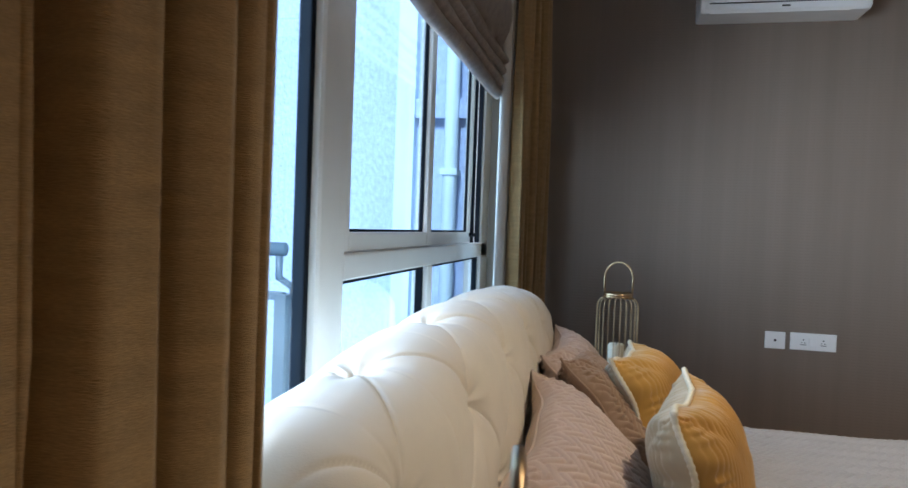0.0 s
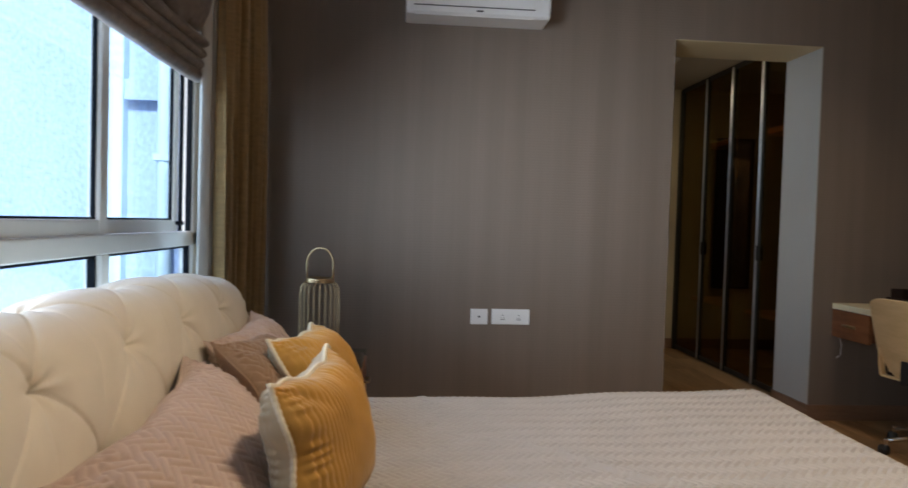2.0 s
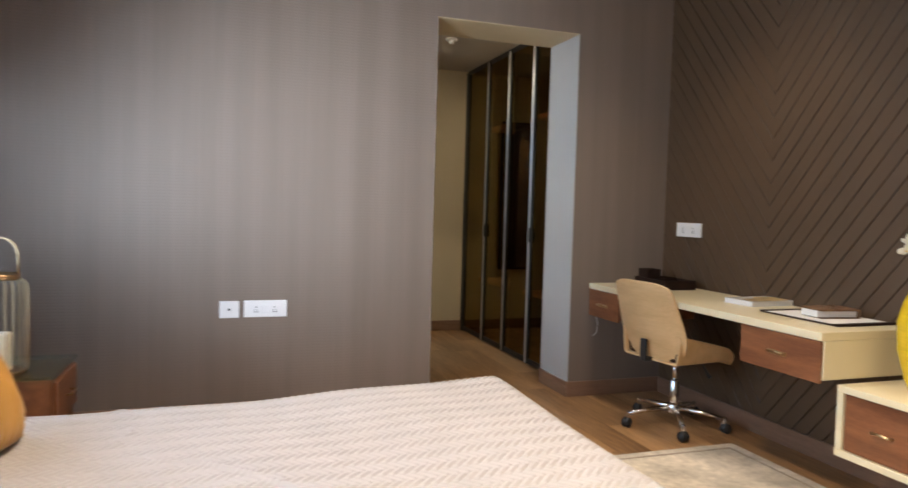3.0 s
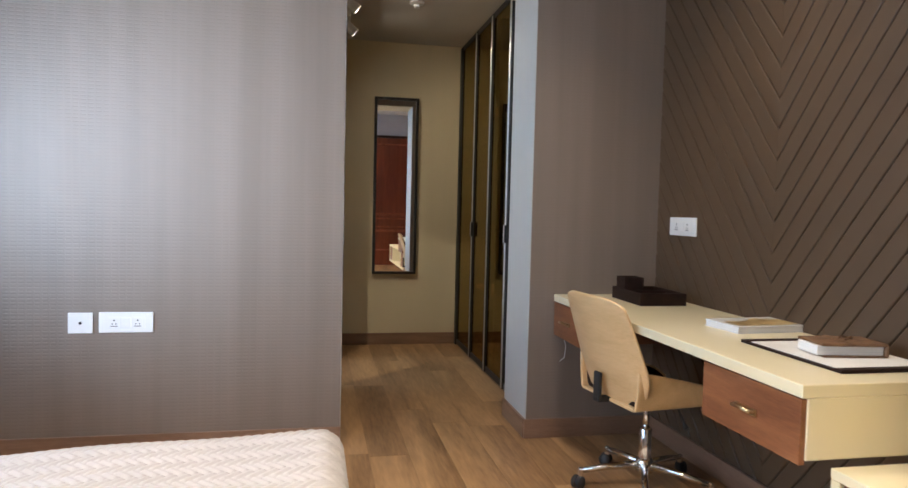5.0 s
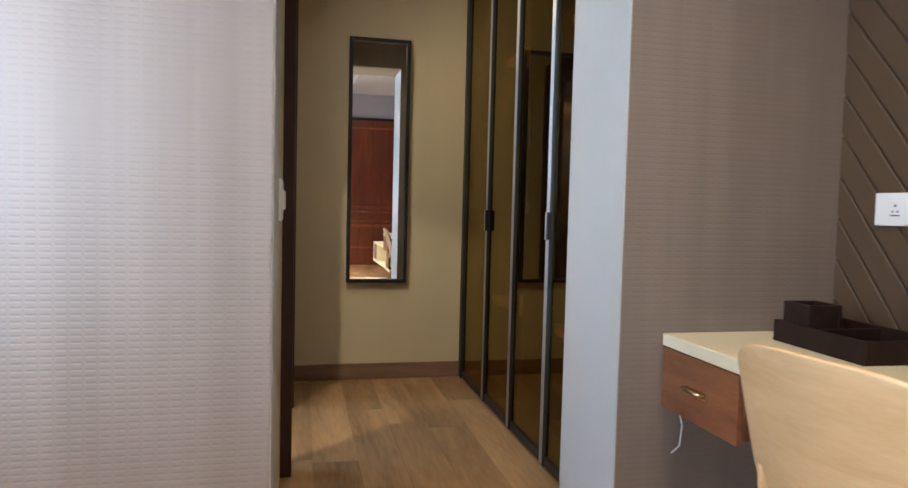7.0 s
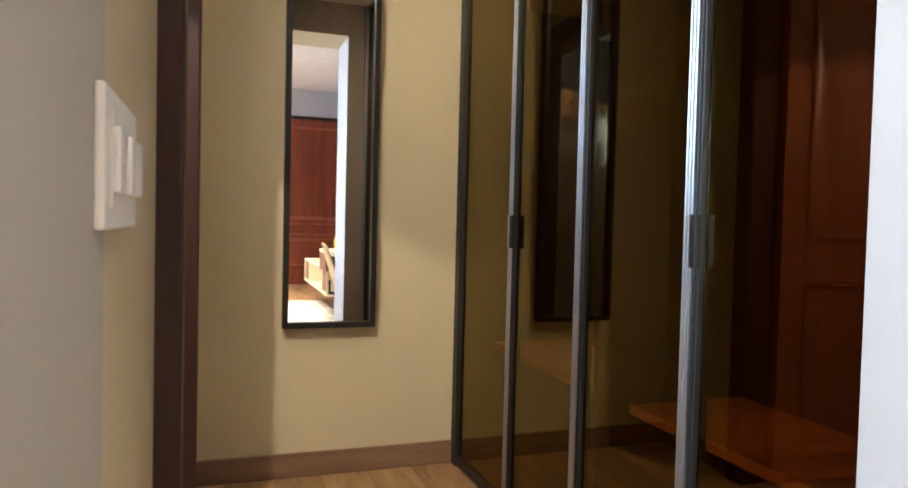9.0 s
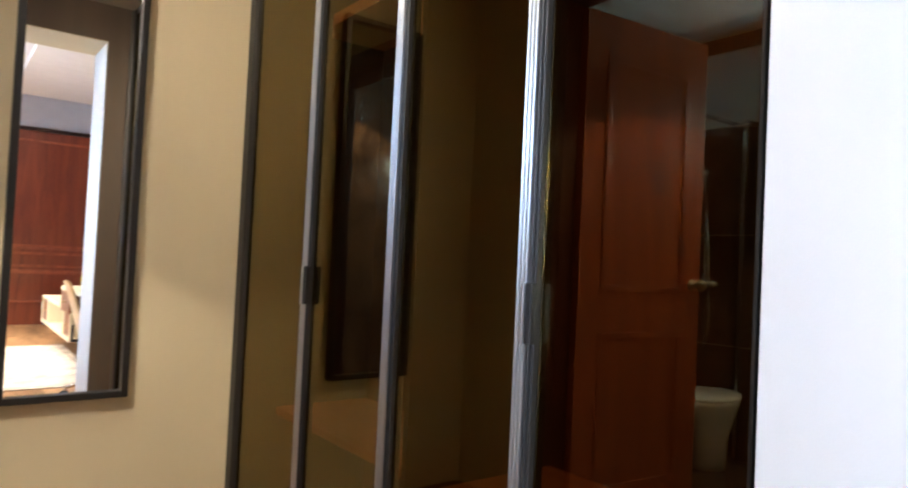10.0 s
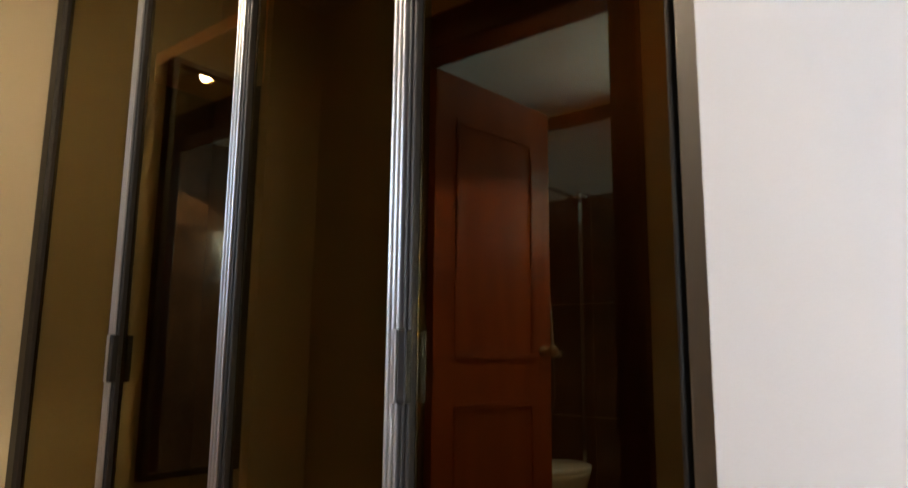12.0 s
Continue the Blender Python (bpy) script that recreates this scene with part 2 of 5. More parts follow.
ALU_DARK = mat("anodised_grey_aluminium", (0.045, 0.043, 0.041), 0.45, 0.8, var=0.1, scale=40, stretch=(1, 1, 0.02))
VELVET = mat("cream_velvet", (0.84, 0.77, 0.655), 0.75, var=0.04, scale=9, sheen=0.35, bump=0.12, bump_scale=420)
LINEN = mat("tan_linen_curtain", (0.40, 0.268, 0.118), 0.85, var=0.12, scale=12, stretch=(1, 1, 6), bump=0.4, bump_scale=130, sheen=0.2, fine=160)
LINING = mat("pale_curtain_lining", (0.72, 0.70, 0.66), 0.85, var=0.05, bump=0.3, bump_scale=250)
SILK = mat("taupe_shade_fabric", (0.23, 0.18, 0.145), 0.5, var=0.3, scale=28, sheen=0.3, bump=0.25, bump_scale=180)
QUILT = mat("grey_beige_quilt", (0.43, 0.410, 0.400), 0.75, var=0.05, scale=7, sheen=0.2, bump=0.15, bump_scale=500)
MAUVE = mat("mauve_quilted_cotton", (0.54, 0.41, 0.34), 0.68, var=0.06, scale=8, sheen=0.2, bump=0.12, bump_scale=450)
TAN = mat("tan_quilted_cotton", (0.29, 0.18, 0.108), 0.68, var=0.06, scale=8, sheen=0.2, bump=0.12, bump_scale=450)
GOLD = mat("gold_corduroy_velvet", (0.47, 0.235, 0.028), 0.7, var=0.12, scale=10, sheen=0.4, bump=0.12, bump_scale=350)
# paler copy of the gold corduroy: window light on the cushion backs, put into colour
LITCORD = mat("window_lit_corduroy", (0.44, 0.35, 0.22), 0.75, var=0.08, scale=10, sheen=0.3, bump=0.12, bump_scale=350)
CREAMPIPE = mat("cream_piping", (0.70, 0.62, 0.46), 0.75, var=0.06, scale=60)
BRASS = mat("antique_brass", (0.46, 0.33, 0.19), 0.3, 1.0, var=0.15, scale=20)
WAX = mat("cream_candle_wax", (0.80, 0.76, 0.62), 0.5, var=0.03)
PLASTIC = mat("white_plastic", (0.80, 0.80, 0.79), 0.32, var=0.02)
DARKPLASTIC = mat("dark_plastic", (0.012, 0.012, 0.013), 0.55)
DESK = mat("cream_lacquer", (0.76, 0.68, 0.46), 0.28, var=0.03, scale=3)
CHROME = mat("chrome", (0.75, 0.74, 0.72), 0.1, 1.0, var=0.05)
LEATHER = mat("dark_brown_leather", (0.020, 0.009, 0.006), 0.65, ior=1.3, var=0.3, scale=20, bump=0.35, bump_scale=140)
BROWNSUEDE = mat("worn_brown_leather", (0.16, 0.085, 0.04), 0.6, var=0.35, scale=25, bump=0.4, bump_scale=90)
PAGES = mat("book_pages", (0.78, 0.77, 0.74), 0.7, var=0.1, scale=5, stretch=(1, 1, 90))
SAND = mat("sand_print", (0.36, 0.22, 0.06), 0.35, var=0.4, scale=14, col2=(0.62, 0.46, 0.20))
YELLOW = mat("yellow_ceramic", (0.70, 0.50, 0.012), 0.22, var=0.12, scale=8, stretch=(1, 1, 6), coat=0.5)
PETAL = mat("white_petal", (0.80, 0.74, 0.58), 0.55, var=0.1, scale=30)
PETALHEART = mat("yellow_petal_heart", (0.72, 0.44, 0.05), 0.5, var=0.2, scale=40)
STEM = mat("dark_green_stem", (0.06, 0.10, 0.03), 0.5)
RUG = mat("pale_patterned_rug", (0.40, 0.37, 0.32), 0.95, var=0.0, scale=5.5, bump=0.8, bump_scale=120, col2=(0.72, 0.66, 0.56), fine=30)
# stucco, tower paint and white render hold the blue cast of daylight in their colour
STUCCO = mat("grey_stucco_daylight_cast", (0.40, 0.49, 0.70), 0.85, var=0.05, scale=4, stretch=(1, 1, 0.6), bump=0.5, bump_scale=48, fine=48, relief=0.02)
TOWERWALL = mat("tower_paint_daylight_cast", (0.50, 0.68, 0.80), 0.8, var=0.05, scale=0.3)
WHITEOUT = mat("white_render_daylight_cast", (0.58, 0.70, 0.80), 0.8, var=0.04)
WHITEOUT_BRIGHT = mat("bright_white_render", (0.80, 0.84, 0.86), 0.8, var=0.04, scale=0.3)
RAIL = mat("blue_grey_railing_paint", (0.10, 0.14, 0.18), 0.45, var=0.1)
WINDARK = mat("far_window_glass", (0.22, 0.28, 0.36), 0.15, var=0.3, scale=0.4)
MARBLE = mat("brown_marble_tile", (0.085, 0.055, 0.04), 0.15, var=0.5, scale=5, coat=0.3)
CERAMIC = mat("white_ceramic", (0.82, 0.82, 0.80), 0.12, var=0.02)
WARDROBE_IN = wood("wardrobe_interior_wood", (0.46, 0.22, 0.085), (0.68, 0.38, 0.17), "y", rough=0.5)
LAMPFACE = glow("spot_lamp_face", (1.0, 0.86, 0.62), 60)
DOWNFACE = glow("downlight_face", (1.0, 0.93, 0.82), 25)
COVE = glow("cove_led", (1.0, 0.96, 0.90), 9)


# ---------------------------------------------------------------- building helpers
def root_of(ob):
    while ob.parent:
        ob = ob.parent
    return ob


def thing(name, label, category, at=(0, 0, 0), group=""):
    ob = new(name)
    ob.empty_display_size = 0.05
    ob.location = at
    return tagged(ob, label, category, group)


def put(name, data, material, parent=None, label="", smooth=False):
    """Links a bmesh or a mesh, given in world places, as one object; under a parent it becomes a part."""
    if isinstance(data, bmesh.types.BMesh):
        me = bpy.data.meshes.new(name)
        data.to_mesh(me)
        data.free()
    else:
        me = data
    if parent is not None:
        me.transform(Matrix.Translation(-root_of(parent).location))
    me.materials.append(material)
    if smooth:
        me.polygons.foreach_set("use_smooth", [True] * len(me.polygons))
    ob = new(name, me)
    ob.parent = parent
    return tagged(ob, label) if label else ob


def part(name, data, material, parent, label="", smooth=False):
    return put(name, data, material, parent, label, smooth)


def cuboid(a, b, bevel=0.0, bm=None, m=None, seg=2):
    """A block between two corners with softened edges; added to bm where one is given."""
    own = bmesh.new()
    size = [max(1e-4, abs(q - p)) for p, q in zip(a, b)]
    bmesh.ops.create_cube(own, size=1, matrix=Matrix.LocRotScale([(p + q) / 2 for p, q in zip(a, b)], None, size))
    if bevel:
        bmesh.ops.bevel(own, geom=own.edges[:], offset=min(bevel, min(size) * 0.45), segments=seg, affect="EDGES", profile=0.5)
    if m is not None:
        own.transform(m)
    if bm is None:
        return own
    tmp = bpy.data.meshes.new("tmp")
    own.to_mesh(tmp)
    own.free()
    bm.from_mesh(tmp)
    bpy.data.meshes.remove(tmp)
    return bm


def structure(name, data, material, label="", category=""):
    return tagged(put(name, data, material), label, category, kind="structure")


def sheet(P, wrap=False, caps=False):
    """A mesh over an n by m net of points; wrap closes the second direction."""
    n, m = P.shape[:2]
    k = m if wrap else m - 1
    i, j = np.meshgrid(np.arange(n - 1), np.arange(k), indexing="ij")
    jn = (j + 1) % m
    f = np.stack([i * m + j, i * m + jn, (i + 1) * m + jn, (i + 1) * m + j], -1).reshape(-1, 4).tolist()
    if caps:
        f += [list(range(m))[::-1], list(range((n - 1) * m, n * m))]
    me = bpy.data.meshes.new("sheet")
    me.from_pydata(P.reshape(-1, 3).tolist(), [], f)
    me.update()
    return me


def tube(points, radius, sides=10, closed=False, taper=None):
    """A round bar along a line of points."""
    pts = [Vector(p) for p in points]
    n = len(pts)
    P = np.zeros((n + (1 if closed else 0), sides, 3))
    up = Vector((0, 0, 1))
    side = None
    for i in range(n):
        if closed:
            d = pts[(i + 1) % n] - pts[i - 1]
        else:
            d = pts[min(i + 1, n - 1)] - pts[max(i - 1, 0)]
        d.normalize()
        if side is None:
            side = d.cross(up if abs(d.z) < 0.9 else Vector((1, 0, 0))).normalized()
        side = (side - d * side.dot(d)).normalized()
        o = d.cross(side)
        r = radius * (taper[i] if taper else 1)
        for k in range(sides):
            a = 2 * math.pi * k / sides
            P[i, k] = pts[i] + r * (math.cos(a) * side + math.sin(a) * o)
    if closed:
        P[n] = P[0]
    return sheet(P, wrap=True, caps=not closed)


def lathe(profile, at=(0, 0, 0), sides=32):
    P = np.zeros((len(profile), sides, 3))
    a = np.arange(sides) * 2 * np.pi / sides
    for i, (r, z) in enumerate(profile):
        P[i] = np.stack([at[0] + r * np.cos(a), at[1] + r * np.sin(a), np.full(sides, at[2] + z)], -1)
    return sheet(P, wrap=True, caps=True)


def join(meshes):
    bm = bmesh.new()
    for me in meshes:
        bm.from_mesh(me)
        bpy.data.meshes.remove(me)
    return bm


def herringbone(u, v, w=0.034, n=3, depth=0.006, soft=0.007):
    """Height of quilting in herringbone blocks, over coordinates in metres."""
    c = math.sqrt(0.5)
    a, b = (u + v) * c / w, (v - u) * c / w
    i, j = np.floor(a), np.floor(b)
    fa, fb = a - i, b - j
    k = np.mod(i - j, 2 * n)
    flat = k < n
    along = np.where(flat, k + fa, 2 * n - 1 - k + fb)
    across = np.where(flat, fb, fa)
    d = np.minimum(np.minimum(across, 1 - across), np.minimum(along, n - along)) * w
    return depth * (1 - np.exp(-d / soft))


# ---------------------------------------------------------------- structure of the bedroom
YW, YB, XE, XW, H = 4.09, -1.75, 4.105, -0.27, 3.1     # far wall, back wall, desk wall, window wall, ceiling
OL, OR, OT, JB = 2.447, 3.40, 2.353, 4.49              # opening to the passage: sides, top, back of its jamb
XA, YA = 4.75, 0.20                                    # alcove past the panelled wall: its far side, where it begins
YE, HP, WX = 6.59, 2.575, 3.53                         # end wall of the passage, its ceiling, wardrobe front

floor = structure("floor", cuboid((XW - 0.2, YB - 0.15, -0.12), (XA + 0.15, YE + 0.15, -0.012)), SKIRT, "sub-floor under oak boards", "floor")

bm = cuboid((XW - 0.2, YW, 0), (OL, YW + 0.2, H))
structure("wall_north_1", bm, PAPER, "wall with embossed taupe wallpaper", "wall")
bm = cuboid((OR, YW, 0), (XE + 0.15, JB, H))
structure("wall_north_2", bm, PAPER, "wall pier with embossed taupe wallpaper", "wall")
structure("wall_north_3", cuboid((OL, YW, OT), (OR, JB, H)), PAPER, "wall over the opening with embossed wallpaper", "wall")
# painted lining of the opening
structure("trim_jamb_east", cuboid((OR - 0.004, YW + 0.004, 0), (OR + 0.001, JB + 0.003, OT)), WHITE_WALL, "white painted side of the wall opening", "jamb")
structure("trim_jamb_west", cuboid((OL - 0.002, YW + 0.004, 0), (OL + 0.004, JB, OT)), WHITE_WALL, "white painted side of the wall opening", "jamb")
structure("trim_head", cuboid((OL + 0.004, YW + 0.004, OT - 0.004), (OR - 0.004, JB, OT + 0.001)), CREAM_WALL, "cream painted soffit of the wall opening", "soffit")
wall_east = structure("wall_east", cuboid((XE, YA, 0), (XE + 0.15, YW, H)), GROOVE, "brown wall panelled in chevron boards", "wall")
structure("wall_alcove_1", cuboid((XE + 0.15, YA, 0), (XA + 0.15, YA + 0.15, H)), GREY_WALL, "plain grey wall", "wall")
structure("wall_alcove_2", cuboid((XA, YB, 0), (XA + 0.15, YA, H)), GREY_WALL, "plain grey wall", "wall")
structure("wall_south", cuboid((XW - 0.2, YB - 0.15, 0), (XA + 0.15, YB, H)), GREY_WALL, "plain grey wall", "wall")
# window wall with the balcony door and the window in one opening
bm = cuboid((XW - 0.2, YB, 0), (XW, 0.25, H))
cuboid((XW - 0.2, 0.25, 2.45), (XW, 4.0, H), bm=bm)
cuboid((XW - 0.2, 4.0, 0), (XW, YW, H), bm=bm)
structure("wall_west", bm, WHITE_WALL, "white wall round the window", "wall")
# ceiling with a stepped tray
TX0, TX1, TY0, TY1 = 0.75, 3.35, -0.75, 3.05
bm = cuboid((XW - 0.2, YB, H), (TX0, YW, H + 0.3))
cuboid((TX1, YB, H), (XA + 0.15, YW, H + 0.3), bm=bm)
cuboid((TX0, YB, H), (TX1, TY0, H + 0.3), bm=bm)
cuboid((TX0, TY1, H), (TX1, YW, H + 0.3), bm=bm)
cuboid((TX0, TY0, H + 0.22), (TX1, TY1, H + 0.3), bm=bm)
for k, (w, z) in enumerate(((0.16, 0.07), (0.30, 0.14))):
    for a, b in (((TX0, TY0), (TX0 + w, TY1)), ((TX1 - w, TY0), (TX1, TY1)), ((TX0 + w, TY0), (TX1 - w, TY0 + w)), ((TX0 + w, TY1 - w), (TX1 - w, TY1))):
        cuboid((*a, H + z), (*b, H + z + 0.05), bm=bm)
structure("ceiling", bm, CEIL, "white tray ceiling with stepped border", "ceiling")

# skirting boards
SK = 0.10
structure("baseboard_north_1", cuboid((0.0, YW - 0.014, 0), (OL + 0.002, YW, SK), 0.003), SKIRT, "oak skirting board", "skirting")
structure("baseboard_north_2", cuboid((OR - 0.014, YW - 0.014, 0), (XE, YW, SK), 0.003), SKIRT, "oak skirting board", "skirting")
structure("baseboard_jamb", cuboid((OR - 0.018, YW, 0), (OR - 0.004, JB, SK), 0.003), SKIRT_Y, "oak skirting board", "skirting")
structure("baseboard_east", cuboid((XE - 0.024, YA, 0), (XE - 0.009, YW - 0.014, SK), 0.003), SKIRT_Y, "oak skirting board", "skirting")
structure("baseboard_end", cuboid((OL, YE - 0.014, 0), (WX - 0.002, YE, SK), 0.003), SKIRT, "oak skirting board", "skirting")
structure("baseboard_passage", cuboid((OL, 6.11, 0), (OL + 0.014, YE - 0.014, SK), 0.003), SKIRT_Y, "oak skirting board", "skirting")

# ---------------------------------------------------------------- structure of the passage and bathroom
DY0, DY1, DH = 5.07, 6.10, 2.34                       # bathroom door frame, outside
structure("wall_end", cuboid((OL - 0.15, YE, 0), (XE + 0.15, YE + 0.12, HP)), CREAM_WALL, "cream painted end wall", "wall")
bm = cuboid((OL - 0.1, YW + 0.2, 0), (OL, DY0 + 0.02, HP))
cuboid((OL - 0.1, DY1 - 0.02, 0), (OL, YE, HP), bm=bm)
cuboid((OL - 0.1, DY0 + 0.02, DH - 0.02), (OL, DY1 - 0.02, HP), bm=bm)
structure("wall_passage", bm, CREAM_WALL, "cream painted passage wall", "wall")
structure("wall_wardrobe_back", cuboid((XE + 0.02, JB, 0), (XE + 0.15, YE, HP)), CREAM_WALL, "plain wall behind the wardrobe", "wall")
structure("ceiling_passage", cuboid((OL - 0.1, JB, HP), (XE + 0.15, YE + 0.12, HP + 0.2)), PASSAGE_CEIL, "low off-white passage ceiling, coloured darker for shade", "ceiling")

# door frame and open door of the bathroom
door_frame = structure("door_frame_1", cuboid((OL - 0.11, DY0, 0), (OL + 0.045, DY0 + 0.09, DH), 0.006), FRAMEWOOD, "red polished wooden door frame, coloured dark for shade", "door frame")
part("jamb", cuboid((OL - 0.11, DY1 - 0.09, 0), (OL + 0.045, DY1, DH), 0.006), FRAMEWOOD, door_frame)
part("head", cuboid((OL - 0.11, DY0 + 0.09, DH - 0.14), (OL + 0.045, DY1 - 0.09, DH), 0.006), FRAMEWOOD, door_frame)
bath_door = tagged(thing("door_1", "open red polished wooden bathroom door", "door", (0, 0, 0)), kind="structure")
part("leaf", cuboid((0, 0, 0.01), (0.76, 0.038, 2.19), 0.003), REDWOOD, bath_door)
for z0, z1 in ((0.18, 0.85), (1.02, 2.02)):
    bm = bmesh.new()
    for a, b in (((0.12, 0.038, z0), (0.64, 0.045, z0 + 0.03)), ((0.12, 0.038, z1 - 0.03), (0.64, 0.045, z1)), ((0.12, 0.038, z0 + 0.03), (0.15, 0.045, z1 - 0.03)), ((0.61, 0.038, z0 + 0.03), (0.64, 0.045, z1 - 0.03))):
        cuboid(a, b, 0.003, bm)
    part("panel_moulding", bm, REDWOOD, bath_door)
part("knob", lathe([(0.026, 0), (0.026, 0.006), (0.01, 0.01), (0.01, 0.035), (0.024, 0.045), (0.028, 0.058), (0.02, 0.07), (0.0, 0.073)], sides=20), BRASS, bath_door, "brass knob", True).matrix_basis = pose(0.70, 0.038, 1.06, -90, 0, 0)
bath_door.matrix_basis = pose(OL - 0.085, DY1 - 0.09, 0, 0, 0, 180 + 5)

# bathroom shell
BX0, BX1, BY0, BY1, BH = 0.55, OL - 0.1, YW + 0.2, 6.75, 2.6
structure("floor_bathroom", cuboid((BX0, BY0, -0.12), (BX1, BY1, -0.002)), MARBLE, "brown marble bathroom floor", "floor")
# ceiling shares the blue-tinted render, which stands in for cool daylight on white
structure("ceiling_bathroom", cuboid((BX0 - 0.1, BY0, BH), (BX1 + 0.08, BY1, BH + 0.1)), WHITEOUT, "white bathroom ceiling, tinted blue for cool daylight", "ceiling")
bm = cuboid((BX0 - 0.1, BY0, 0), (BX0, 5.35, BH))
cuboid((BX0 - 0.1, 5.85, 0), (BX0, BY1, BH), bm=bm)
cuboid((BX0 - 0.1, 5.35, 0), (BX0, 5.85, 1.7), bm=bm)
cuboid((BX0 - 0.1, 5.35, 2.2), (BX0, 5.85, BH), bm=bm)
structure("wall_bathroom_west", bm, WHITEOUT, "painted bathroom wall", "wall")
structure("wall_bathroom_north", cuboid((BX0 - 0.1, BY1, 0), (BX1 + 0.08, BY1 + 0.1, BH)), WHITEOUT, "painted bathroom wall", "wall")
structure("wall_bathroom_south", cuboid((BX0, BY0 - 0.002, 0), (BX1, BY0 + 0.01, BH)), MARBLE, "brown marble bathroom wall", "wall")
structure("window_2", cuboid((BX0 - 0.06, 5.35, 1.7), (BX0 - 0.05, 5.85, 2.2)), PANE, "small frosted bathroom window", "window").visible_shadow = False
tiles = structure("trim_bathroom_tiles", cuboid((BX0 - 0.001, BY1 - 0.012, 0.0), (BX1, BY1 - 0.006, 2.05)), MARBLE, "brown marble wall tiles", "tiles")
bm = bmesh.new()
for a, b in (((BX0, BY1 - 0.05), (BX1, BY1 - 0.001)), ((BX0 + 0.001, BY0 + 0.02), (BX0 + 0.05, BY1 - 0.05))):
    cuboid((*a, BH - 0.09), (*b, BH - 0.002), 0.012, bm)
structure("trim_bathroom_cornice", bm, DARKWOOD, "dark wooden cornice under the bathroom ceiling", "cornice")
for k in range(4):
    for r in range(3):
        part("tile", cuboid((BX0 + 0.45 * k + 0.002, BY1 - 0.02, 0.68 * r + 0.002), (BX0 + 0.45 * (k + 1) - 0.002, BY1 - 0.012, 0.68 * (r + 1) - 0.002), 0.002, seg=1), MARBLE, tiles)
for k in range(5):
    for r in range(3 if k != 2 else 2):
        part("tile", cuboid((BX0 + 0.0, BY0 + 0.02 + 0.48 * k + 0.002, 0.68 * r + 0.002), (BX0 + 0.009, BY0 + 0.02 + 0.48 * (k + 1) - 0.002, 0.68 * (r + 1) - 0.002), 0.002, seg=1), MARBLE, tiles)


def wc(at):
    t = thing("toilet", "white ceramic wall-hung toilet beside the shower", "toilet", at)
    x, y, z = at
    a = np.linspace(0, 2 * np.pi, 33)[:-1]
    rings = []
    for h, rx, ry, s in ((0, 0.11, 0.10, -0.02), (0.16, 0.12, 0.10, -0.02), (0.30, 0.19, 0.15, 0.02), (0.38, 0.235, 0.175, 0.03), (0.405, 0.24, 0.18, 0.03), (0.405, 0.0, 0.0, 0.03)):
        rings.append(np.stack([x + s + rx * np.cos(a), y + ry * np.sin(a), np.full(32, z + h)], -1))
    part("bowl", sheet(np.array(rings), wrap=True, caps=True), CERAMIC, t, smooth=True)
    lid = [np.stack([x + 0.03 + r * 0.245 * np.cos(a), y + r * 0.185 * np.sin(a), np.full(32, z + h)], -1) for h, r in ((0.407, 0.97), (0.415, 1), (0.428, 0.99), (0.435, 0.9))]
    part("seat_lid", sheet(np.array(lid), wrap=True, caps=True), CERAMIC, t, smooth=True)
    return t


wc((0.84, 6.32, 0.0))
rail = thing("shower_rail", "chrome hand shower on a slide rail", "shower", (0.60, 6.52, 1.0))
part("bar", tube([(0.60, 6.52, 1.02), (0.60, 6.52, 1.76)], 0.011), CHROME, rail, smooth=True)
part("hand_shower", tube([(0.61, 6.52, 1.60), (0.66, 6.50, 1.70), (0.70, 6.49, 1.75)], 0.018, taper=[0.7, 1, 2.2]), CHROME, rail, smooth=True)
part("hose", tube([(0.61, 6.52, 1.60), (0.64, 6.47, 1.2), (0.65, 6.45, 0.8), (0.63, 6.49, 0.66), (0.61, 6.52, 1.0)], 0.008), CHROME, rail, smooth=True)
part("mixer", tube([(0.61, 6.42, 1.05), (0.61, 6.60, 1.05)], 0.026), CHROME, rail, smooth=True)
part("lever", tube([(0.63, 6.47, 1.07), (0.70, 6.46, 1.11)], 0.009), CHROME, rail, smooth=True)
screen = thing("shower_screen", "clear glass shower screen with a chrome post", "shower screen", (0.60, 6.28, 0))
part("post", cuboid((0.585, 6.265, 0), (0.612, 6.292, 2.02), 0.004), CHROME, screen)
part("header_rail", cuboid((0.612, 6.270, 2.0), (1.30, 6.288, 2.02), 0.003), CHROME, screen)
head = thing("rain_shower", "round chrome rain shower head on an arm", "shower", (0.55, 6.22, 2.0))
part("arm", tube([(0.552, 6.22, 2.03), (0.68, 6.22, 2.03), (0.74, 6.22, 2.0)], 0.010), CHROME, head, smooth=True)
part("rose", lathe([(0.0, 0.03), (0.02, 0.025), (0.075, 0.006), (0.08, 0.0), (0.0, -0.004)], (0.75, 6.22, 1.97)), CHROME, head, smooth=True)

# ---------------------------------------------------------------- window, balcony door and what lies outside
FX0, FX1 = XW - 0.13, XW - 0.063


